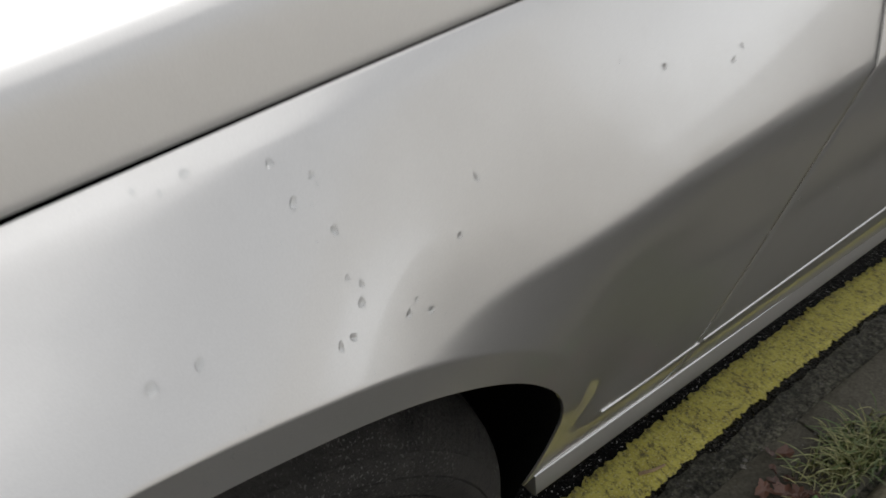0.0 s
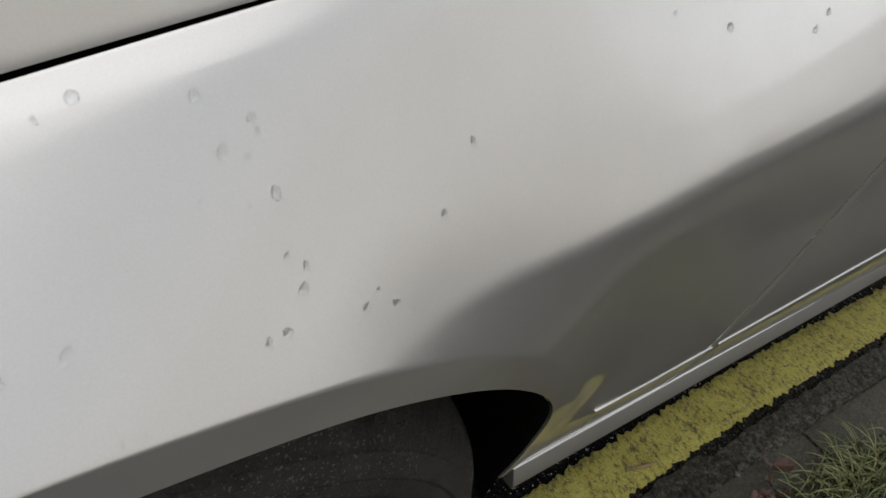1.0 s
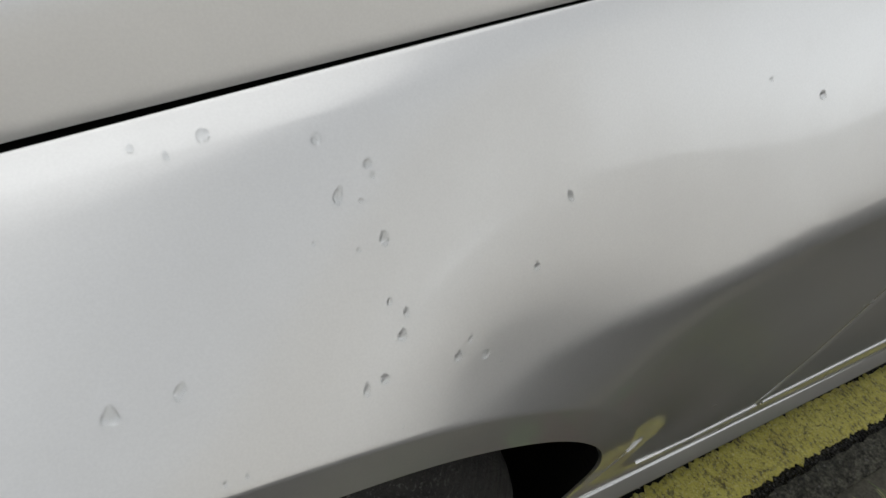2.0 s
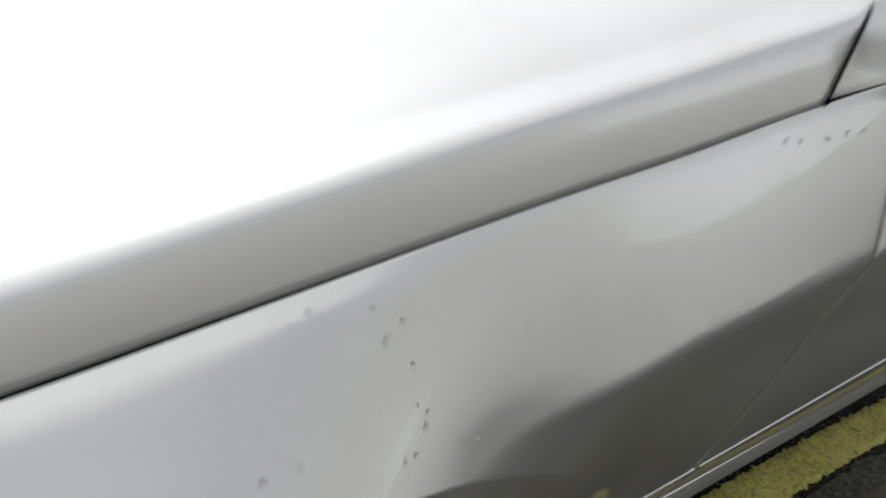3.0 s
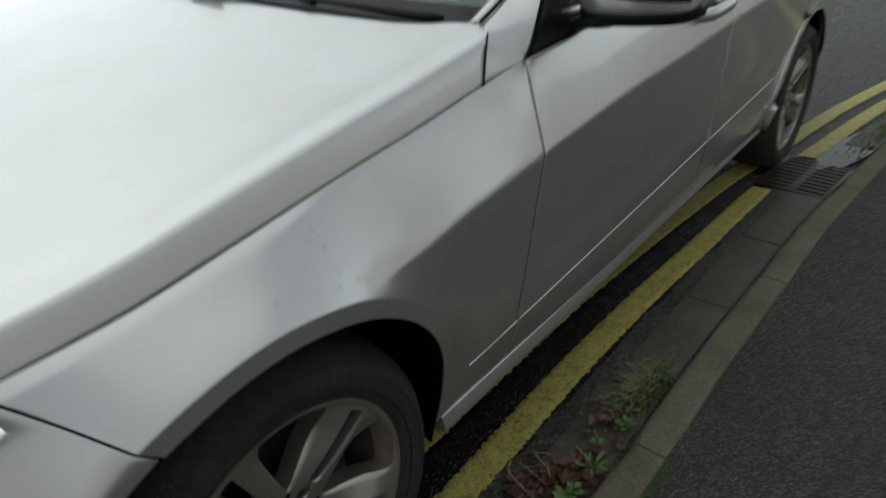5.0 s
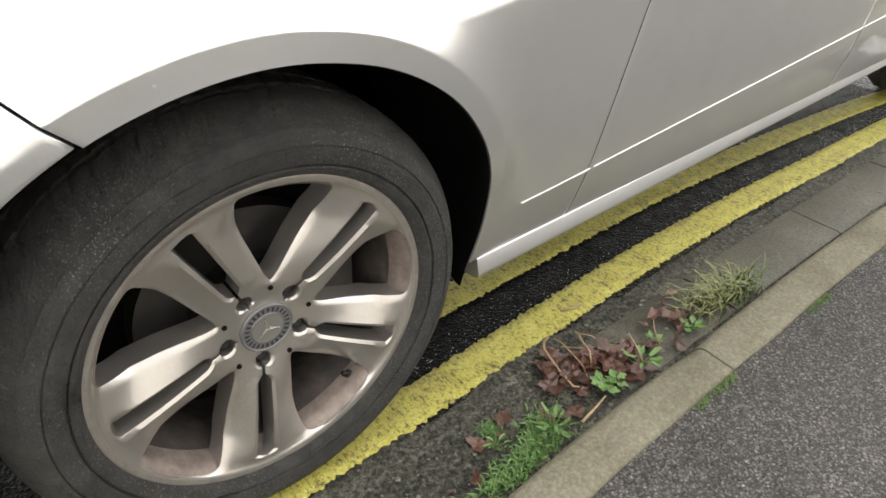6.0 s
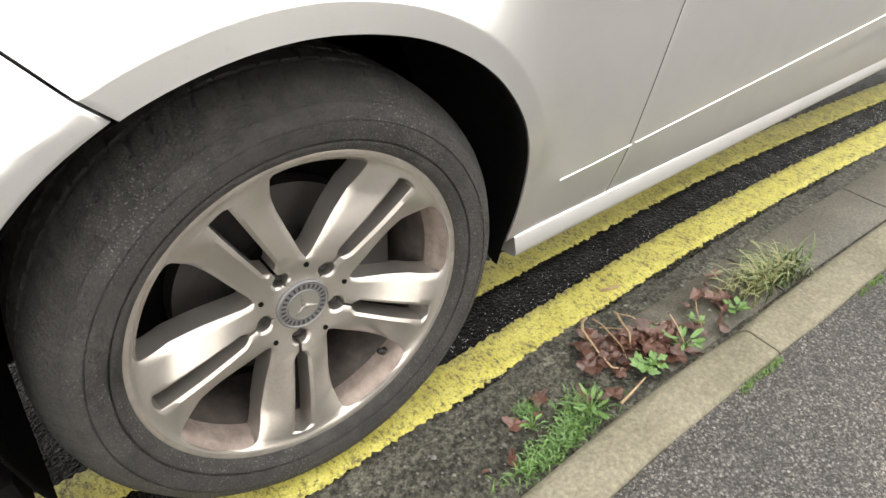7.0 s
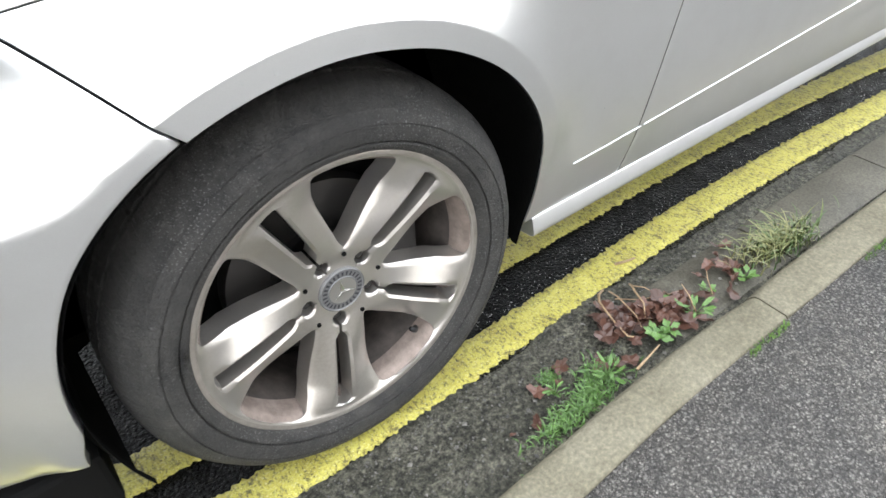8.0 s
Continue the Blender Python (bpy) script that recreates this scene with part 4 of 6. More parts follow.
for v in np.linspace(0, 1, 20):
    z = 0.30 + (1.03 - 0.30) * v
    row = []
    for u in np.linspace(-1, 1, 40):
        yl = side_y(4.005, z)
        row.append((4.015 + 0.07 * (1 - u * u) + 0.05 * math.sin(math.pi * v) * (1 - u ** 4), MID + (MID - yl) * u, z))
    rows.append(row)
sheet("rear_panel", rows, PAINT, "silver rear bumper and tail panel", out=(1, 0, 0), flip=True)


# nose: bumper, lamps, grille
def bumper():
    P = []
    for j in range(44):
        v = j / 43
        row = []
        for i in range(60):
            s = (i / 59) ** 1.2
            zt = float(spline([0, 0.045, 0.10, 0.16, 0.27, 0.45, 1.0], [0.770, 0.752, 0.728, 0.704, 0.673, 0.643, 0.62], np.array(s)))
            z = 0.265 + (zt - 0.265) * v
            if z <= 0.6616:
                dz = z - ARCH_Z
                ra = arch_r(math.pi - math.asin(max(-0.9, min(0.99, dz / 0.377))))
                x0 = ARCH_X - math.sqrt(max(ra ** 2 - dz * dz, 0.01)) - 0.02 * float(sstep(0.33, 0.265, z))
            else:
                x0 = -0.168 - (z - 0.6616) * (0.116 / 0.1109)
            x0 -= 0.0056
            # run along the nose in plan
            ang = s * math.pi / 2
            x1 = -0.86 + 0.10 * (z - 0.5) ** 2
            if s < 0.45:
                x = x0 + (-0.70 - x0) * (s / 0.45)
                y = side_y(x, z)
            else:
                k = (s - 0.45) / 0.55
                ya = side_y(-0.70, z)
                y = ya + (MID - ya) * k
                x = -0.70 + (x1 + 0.70) * math.sin(k * math.pi / 2) ** 0.8
            row.append((x, y, z))
        P.append(row)
    return panel("front_bumper", P, car, rim=0.02, flip=True)


bumper()
rows = []
for v in np.linspace(0, 1, 16):
    row = []
    for s in np.linspace(0, 1, 30):
        zb = float(spline([0, 0.1, 0.3, 0.6, 1.0], [0.772, 0.745, 0.712, 0.675, 0.645], np.array(s)))
        x = -0.288 + (-0.70 + 0.288) * s
        dy = float(spline([-0.70, -0.50, -0.36, -0.284], [0.42, 0.15, 0.05, 0.0], np.array(x)))
        zt = bonnet_z(x, dy) - 0.006
        z = zb + (zt - zb) * v
        y0 = side_y(x, 0.66)
        y = y0 + (0.10 + dy) * v ** 1.5
        row.append((x, y, z))
    rows.append(row)
corner = [r[:5] for r in rows]
panel("lamp_corner", corner, car, "silver corner piece between wing and headlamp", material=PAINT, rim=0.004, flip=True)
rows = [r[4:] for r in rows]
panel("headlamp", rows, car, "clear headlamp lens in a dark surround", material=LENS, rim=0.01, flip=True)
rows = [[(x + 0.02, y + 0.03, z) for x, y, z in r] for r in rows]
panel("headlamp_bowl", rows, car, "dark headlamp bowl", material=BLACK, rim=0.004, flip=True)
bm = bmesh.new()
box_bm(bm, (-0.83, 0.50, 0.40), (-0.74, 2 * MID - 0.50, 0.80), 0.02)
for k in range(4):
    box_bm(bm, (-0.85, 0.56, 0.50 + 0.065 * k), (-0.825, 2 * MID - 0.56, 0.522 + 0.065 * k), 0.004)
part("grille", bm, BLACK, car, "black radiator grille with bars")

# inner shell, floor and wheel-house liners; the boxes are coloured as shade
# the under tray is added to keep light off the road below
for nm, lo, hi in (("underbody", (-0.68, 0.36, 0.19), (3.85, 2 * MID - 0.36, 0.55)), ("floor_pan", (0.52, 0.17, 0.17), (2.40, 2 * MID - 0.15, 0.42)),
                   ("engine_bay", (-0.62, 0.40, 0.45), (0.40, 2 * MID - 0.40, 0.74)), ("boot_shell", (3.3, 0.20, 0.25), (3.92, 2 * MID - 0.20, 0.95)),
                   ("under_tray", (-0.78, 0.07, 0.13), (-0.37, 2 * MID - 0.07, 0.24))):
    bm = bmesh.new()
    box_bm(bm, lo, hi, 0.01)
    part(nm, bm, DARK, car, "near-black filler box for the shade under the panels", smooth=False)
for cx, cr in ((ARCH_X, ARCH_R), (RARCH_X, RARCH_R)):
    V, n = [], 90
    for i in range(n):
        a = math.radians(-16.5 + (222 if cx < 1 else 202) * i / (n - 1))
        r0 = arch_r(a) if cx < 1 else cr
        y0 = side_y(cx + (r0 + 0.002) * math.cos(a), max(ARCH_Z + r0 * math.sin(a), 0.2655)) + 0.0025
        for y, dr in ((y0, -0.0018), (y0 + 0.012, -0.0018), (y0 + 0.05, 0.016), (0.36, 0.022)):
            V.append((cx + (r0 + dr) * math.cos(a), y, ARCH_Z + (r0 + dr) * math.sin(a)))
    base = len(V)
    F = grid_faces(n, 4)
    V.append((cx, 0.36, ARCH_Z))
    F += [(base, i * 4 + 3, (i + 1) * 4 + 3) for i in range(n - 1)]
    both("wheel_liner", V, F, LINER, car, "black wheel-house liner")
# near-black sheet added behind the panel joints as the shade in them
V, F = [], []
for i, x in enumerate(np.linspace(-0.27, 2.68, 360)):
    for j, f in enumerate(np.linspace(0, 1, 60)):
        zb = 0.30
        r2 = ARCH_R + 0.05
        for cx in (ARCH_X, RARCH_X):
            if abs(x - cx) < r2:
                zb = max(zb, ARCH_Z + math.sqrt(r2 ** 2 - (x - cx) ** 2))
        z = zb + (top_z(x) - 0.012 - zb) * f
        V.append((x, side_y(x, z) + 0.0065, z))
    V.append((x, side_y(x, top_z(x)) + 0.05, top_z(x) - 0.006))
both("joint_backing", V, grid_faces(360, 61), DARK, car, "near-black sheet for the shade in the panel joints")
# black rubber seals in the door joints, near flush to paint the gap's shade
def seal(xb, xt, zb, zt):
    V, n = [], 60
    for i in range(n):
        z = zb + (zt - zb) * i / (n - 1)
        x = xb + (xt - xb) * (z - 0.278) / (0.925 - 0.278)
        V += [(x + dx, side_y(x + dx, z) + dy, z) for dx, dy in ((-0.0030, 0.003), (-0.0019, 0.0007), (0.0019, 0.0007), (0.0030, 0.003))]
    both("door_seal", V, grid_faces(n, 4, flip=True), DARK, car, "black strip for the seal and shade in a door joint")


seal(0.6195, 0.7000, 0.271, 0.915)
seal(1.7377, 1.7440, 0.273, 1.000)
V = []
for i in range(40):
    f = i / 39
    x, z = -0.1705 - 0.1165 * f, 0.664 + 0.108 * f
    V += [(x + dx, side_y(x + dx, z - dx) + dy, z - dx) for dx, dy in ((-0.0022, 0.003), (-0.0013, 0.0014), (0.0013, 0.0014), (0.0022, 0.003))]
both("wing_seal", V, grid_faces(40, 4, flip=True), BLACK, car, "black joint between wing and bumper")

# bonnet channel and scuttle under the screen
rows = []
for t in np.linspace(0, 1, 6):
    p = (0.62 + 0.10 * t, 0.16, 0.965 + 0.02 * t)
    rows.append(cross(p, 0.185, 0.026))
sheet("scuttle", rows, BLACK, "black plastic scuttle below the windscreen", rim=0.004)


# side windows: glass, black corner covers and door pillar
def low_at(x):
    q = LOW[2:]
    return [float(spline([p[0] for p in q], [p[c] for p in q], np.array(x))) for c in (1, 2)]


def light(name, x0, x1, material, parent_objs, label, dy, n=30, m=10, slant=0.0, see=False):
    V = []
    for i in range(n):
        x = x0 + (x1 - x0) * i / (n - 1)
        for j in range(m):
            s = j / (m - 1)
            xx = x + slant * s
            y1, z1 = low_at(xx)
            zb, yb = top_z(xx) + 0.001, side_y(xx, top_z(xx)) + 0.008
            z1 = max(z1, zb + 0.001)
            V.append((xx, yb + (y1 + 0.010 - yb) * s - 0.010 * math.sin(math.pi * s) + dy, zb + (z1 + 0.003 - zb) * s))
    for ob, par in zip(both(name, V, grid_faces(n, m), material, None, label), parent_objs):
        ob.parent = par
        ob.visible_shadow = not see


light("window", 0.885, 1.715, GLASS, FD, "dark tinted side window", 0.006, see=True)
light("window", 1.775, 2.66, GLASS, RD, "dark tinted rear side window", 0.006, see=True)
light("window_corner", 0.706, 0.880, BLACK, FD, "black corner cover by the mirror", 0.0)
light("door_pillar", 1.710, 1.780, BLACK, FD, "gloss black pillar between the doors", 0.002, n=5)
light("window_end", 2.655, 2.80, BLACK, RD, "black cover at the end of the side windows", 0.002, n=6)
# bright strip along the waistline
for (x0, x1, par) in ((0.95, 1.742, FD), (1.752, 2.66, RD)):
    V, n = [], 40
    for i in range(n):
        x = x0 + (x1 - x0) * i / (n - 1)
        z, y = top_z(x), side_y(x, top_z(x))
        for dy, dz in ((0.003, -0.006), (-0.006, -0.003), (-0.006, 0.001), (0.006, 0.015), (0.013, 0.016)):
            V.append((x, y + dy, z + dz))
    for ob, p2 in zip(both("waist_strip", V, grid_faces(n, 5), CHROME, None, "bright metal waistline strip"), par):
        ob.parent = p2


# door handles, each over a flat black patch painted as its recess's shade
def handle(x0, z0, parent_objs):
    path = [(x0, side_y(x0, z0) + 0.006, z0), (x0 + 0.015, side_y(x0, z0) - 0.022, z0 + 0.003), (x0 + 0.05, side_y(x0 + 0.05, z0) - 0.036, z0 + 0.006),
            (x0 + 0.13, side_y(x0 + 0.13, z0) - 0.038, z0 + 0.012), (x0 + 0.19, side_y(x0 + 0.19, z0) - 0.024, z0 + 0.016), (x0 + 0.205, side_y(x0 + 0.2, z0) + 0.006, z0 + 0.017)]
    P2 = [along(path, t) for t in np.linspace(0, 1, 22)]
    V, F = tube(P2, 0.0135, 10)
    V = [Vector((p.x, p.y, p.z + (p.z - P2[i // 10][2]) * 0.35)) for i, p in enumerate(V)]
    for ob, par in zip(both("door_handle", V, F, PAINT, None, "silver loop door handle"), parent_objs):
        ob.parent = par
    V, n = [(x0 + 0.10, side_y(x0 + 0.10, z0) - 0.0015, z0 + 0.006)], 28
    for k in range(n):
        a = 2 * math.pi * k / n
        x, z = x0 + 0.10 + 0.055 * math.cos(a), z0 + 0.006 + 0.032 * math.sin(a)
        V.append((x, side_y(x, z) - 0.0025, z))
    for ob, par in zip(both("handle_recess", V, [(0, 1 + k, 1 + (k + 1) % n) for k in range(n)], BLACK, None, "flat black patch for the shaded recess behind the handle"), parent_objs):
        ob.parent = par


handle(1.48, 0.885, FD)
handle(2.42, 0.945, RD)


# door mirror
def near_only(*args, **kw):
    """Only the kerb side's piece of a pair."""
    a, b = both(*args, **kw)
    bpy.data.objects.remove(b)
    return (a,)


def mirror():
    # sections from the inner end to the outer tip: y, front x, depth, top z, bottom z
    secs = [(0.0500, 0.868, 0.060, 1.066, 0.990), (0.0485, 0.858, 0.075, 1.080, 0.984), (0.044, 0.849, 0.090, 1.096, 0.979), (0.025, 0.838, 0.110, 1.112, 0.975), (-0.010, 0.831, 0.122, 1.117, 0.974),
            (-0.060, 0.834, 0.122, 1.110, 0.975), (-0.105, 0.848, 0.110, 1.095, 0.977), (-0.138, 0.868, 0.092, 1.080, 0.979), (-0.154, 0.888, 0.074, 1.070, 0.981), (-0.1615, 0.908, 0.056, 1.061, 0.985), (-0.1640, 0.922, 0.040, 1.052, 0.991)]
    k = np.arange(len(secs)) / (len(secs) - 1)
    n, NS = 48, 56

    def sec(t):
        return [float(spline(k, [s[c] for s in secs], np.array(t))) for c in range(5)]

    def point(t, a):
        y, xf, dp, zt, zb = sec(t)
        ca, sa = math.cos(a), math.sin(a)
        ex = math.copysign(abs(ca) ** 0.62, ca)
        ez = math.copysign(abs(sa) ** 0.55, sa)
        return (xf + dp / 2 - dp / 2 * ex, y, (zt + zb) / 2 + (zt - zb) / 2 * ez - (0.010 if ex < 0 and ez > 0 else 0) * ez * -ex)

    V = [point(t, 2 * math.pi * q / n) for t in np.linspace(0, 1, NS) for q in range(n)]
    F = grid_faces(NS, n)
    F += [(i * n + n - 1, (i + 1) * n + n - 1, (i + 1) * n, i * n) for i in range(NS - 1)]
    F += [tuple(range(n)), tuple((NS - 1) * n + q for q in range(n))[::-1]]
    hs = near_only("door_mirror", V, F, PAINT, car, "silver door mirror housing with dark slots")
    # black underside wraps the lower edge
    VV, m = [], 14
    for t in np.linspace(0.02, 0.99, NS):
        y, xf, dp, zt, zb = sec(t)
        h = 0.024 - 0.007 * t
        for q in range(m):
            s = q / (m - 1)
            xx = xf - 0.0025 + (dp + 0.004) * s
            zz = zb - 0.003 + h * max(0, 1 - s / 0.05) ** 0.5 if s < 0.05 else zb - 0.003 + h * max(0, (s - 0.85) / 0.15)
            VV.append((xx, y - 0.002 * (t > 0.9), zz))
        VV.append((xf + dp * 0.5, y, zb + h))
        VV.append((xf - 0.0015, y - 0.002 * (t > 0.9), zb + h))
    m += 2
    FF = grid_faces(NS, m) + [(i * m + m - 1, (i + 1) * m + m - 1, (i + 1) * m, i * m) for i in range(NS - 1)]
    FF += [tuple(range(m)), tuple((NS - 1) * m + q for q in range(m))[::-1]]
    for ob, h in zip(near_only("mirror_underside", VV, FF, BLACK, None, "black mirror underside"), hs):
        ob.parent = h

    def front_x(y, z):
        t = float(np.interp(-y, [-s[0] for s in secs], k))
        yy, xf, dp, zt, zb = sec(t)
        ez = min(abs((z - (zt + zb) / 2) / ((zt - zb) / 2)), 0.999)
        sa = ez ** (1 / 0.55)
        return xf + dp / 2 - dp / 2 * math.sqrt(1 - sa * sa) ** 0.62

    # two dark slots let into the front, joined at the tip
    for (y0, z0, z1, h0, h1) in ((-0.058, 1.0545, 1.0435, 0.0032, 0.0085), (-0.028, 1.0240, 1.0190, 0.0032, 0.0055)):
        VV, m2 = [], 40
        for i in range(m2):
            t = i / (m2 - 1)
            y = y0 + (-0.1565 - y0) * t
            z, h = z0 + (z1 - z0) * t, (h0 + (h1 - h0) * t) * min(1, 0.1 + t * 9)
            for s, o in ((-1.0, 0.001), (-0.85, -0.0018), (0.85, -0.0018), (1.0, 0.001)):
                VV.append((front_x(y, z + s * h) + o, y - 0.0016 * t, z + s * h))
        for ob, h in zip(near_only("mirror_slot", VV, grid_faces(m2, 4), FRIT, None, "dark indicator slot"), hs):
            ob.parent = h
    # foot: black arm to the door
    foot = [(0.90, 0.110, 0.945), (0.90, 0.080, 0.955), (0.90, 0.045, 0.966), (0.90, 0.0, 0.968)]
    P2 = [along(foot, t) for t in np.linspace(0, 1, 12)]
    VV, FF = tube(P2, [0.038, 0.034, 0.030, 0.028, 0.026, 0.026, 0.026, 0.026, 0.026, 0.026, 0.024, 0.02], 12)
    VV = [Vector((p.x + (p.x - 0.895) * 0.8, p.y, P2[i // 12][2] + (p.z - P2[i // 12][2]) * 0.55)) for i, p in enumerate(VV)]
    for ob, h in zip(near_only("mirror_foot", VV, FF, BLACK, None, "black mirror foot"), hs):
        ob.parent = h
    # silver fairing where the housing meets the foot
    path = [(0.848, 0.092, 0.988), (0.852, 0.072, 0.991), (0.862, 0.040, 0.998)]
    P2 = [along(path, t) for t in np.linspace(0, 1, 8)]
    VV, FF = tube(P2, [0.002, 0.003, 0.004, 0.005, 0.006, 0.007, 0.007, 0.007], 10)
    for ob, h in zip(near_only("mirror_fairing", VV, FF, PAINT, None, "silver mirror fairing"), hs):
        ob.parent = h


mirror()


# wipers lying along the foot of the screen
def screen_pt(y, t, lift=0.0):
    p = along(GL, t)
    u = (y - MID) / (MID - p[1])
    k = 1 - u * u
    return Vector((p[0] - (0.185 + 0.015 * t) * k - lift * 0.5, y, p[2] + (0.036 + 0.015 * t) * k + lift))


def wiper(ends, clip_at, arm_to):
    """A blade from end to end with its clip, and the arm that carries it."""
    a, b = Vector(ends[0]), Vector(ends[1])
    c = a.lerp(b, clip_at)
    pts = [a.lerp(b, s) + Vector((0, 0, 0.006 * math.sin(math.pi * s))) for s in np.linspace(0, 1, 20)]
    V, F = tube(pts, [0.004] + [0.0088] * 18 + [0.005], 8)
    w = obj("wiper", mesh_of("wiper", V, F), BLACK, car, "black windscreen wiper blade")
    bm = bmesh.new()
    box_bm(bm, (c.x - 0.015, c.y - 0.024, c.z - 0.008), (c.x + 0.015, c.y + 0.024, c.z + 0.020), 0.007)
    part("wiper_clip", bm, BLACK, w)
    pts = [c + Vector((0, 0, 0.010)), c.lerp(Vector(arm_to), 0.5) + Vector((-0.004, 0, 0.006)), Vector(arm_to)]
    V, F = tube(pts, [0.008, 0.009, 0.012], 8)
    obj("wiper_arm", mesh_of("wiper_arm", V, F), BLACK, w)


wiper(((0.640, 0.222, 1.000), (0.462, 0.79, 1.022)), 0.50, (0.466, 0.86, 1.012))
wiper(((0.478, 0.714, 1.036), (0.547, 1.531, 1.010)), 0.62, (0.490, 0.92, 1.018))

# cabin: dashboard, wheel, seats
rows = []
for t in np.linspace(0, 1, 14):
    p = (0.70 + 0.62 * t, 0.22, 0.975 - 0.015 * t - (0.16 * max(0, t - 0.8) / 0.2))
    rows.append(cross(p, 0.12 * (1 - t), 0.045))
sheet("dashboard", rows, INTERIOR, "dark grey moulded dashboard top", rim=0.05)
bm = bmesh.new()
box_bm(bm, (1.1, 0.24, 0.45), (2.9, 2 * MID - 0.24, 0.55), 0.02)
part("cabin_floor", bm, INTERIOR, car)
for (x, y, w) in ((1.72, 0.56, 0.25), (1.72, 2 * MID - 0.56, 0.25), (2.62, 0.62, 0.34), (2.62, 2 * MID - 0.62, 0.34)):
    bm = bmesh.new()
    box_bm(bm, (x - 0.36, y - w, 0.52), (x + 0.12, y + w, 0.70), 0.05)
    box_bm(bm, (x + 0.06, y - w, 0.60), (x + 0.22, y + w, 1.14), 0.06)
    box_bm(bm, (x + 0.16, y - 0.13, 1.13), (x + 0.25, y + 0.13, 1.30), 0.04)
    part("seat", bm, SEAT, car, "dark cloth car seat")
pts = [(1.22 + 0.07 * math.sin(a), 1.30 + 0.185 * math.cos(a), 0.93 + 0.165 * math.sin(a)) for a in np.linspace(0, 2 * math.pi, 40)]
V, F = tube(pts, 0.015, 8)
obj("steering_wheel", mesh_of("steering_wheel", V, F), INTERIOR, car, "dark steering wheel")


# ---- wheels ----
def slot_half(r):
    if r < 0.069:
        return math.sqrt(max(0.0118 ** 2 - (r - 0.0575) ** 2, 0.0)) if abs(r - 0.0575) < 0.0118 else 0.0
    if r < 0.080:
        return 0.0022
    return (0.0098 + 0.0042 * (r - 0.08) / 0.13) * min(1, ((r - 0.080) / 0.012) ** 0.5, (max(0.2165 - r, 0) / 0.004) ** 0.5) if r < 0.2165 else 0.0


def open_half(r):
    """Half the angle of the opening between two pairs of spokes."""
    return math.radians(float(spline([0.074, 0.080, 0.10, 0.13, 0.165, 0.195, 0.213, 0.2215, 0.2248, 0.2260], [0.0, 4.0, 9.2, 13.6, 16.6, 17.6, 17.4, 15.5, 11.0, 0.0], np.array(r)))) if 0.074 < r < 0.2260 else 0.0


def face_y(r):
    return float(spline([0.03, 0.05, 0.075, 0.11, 0.16, 0.20, 0.222, 0.2285], [0.034, 0.0325, 0.0268, 0.0188, 0.0098, 0.0050, 0.0032, 0.001], np.array(r)))


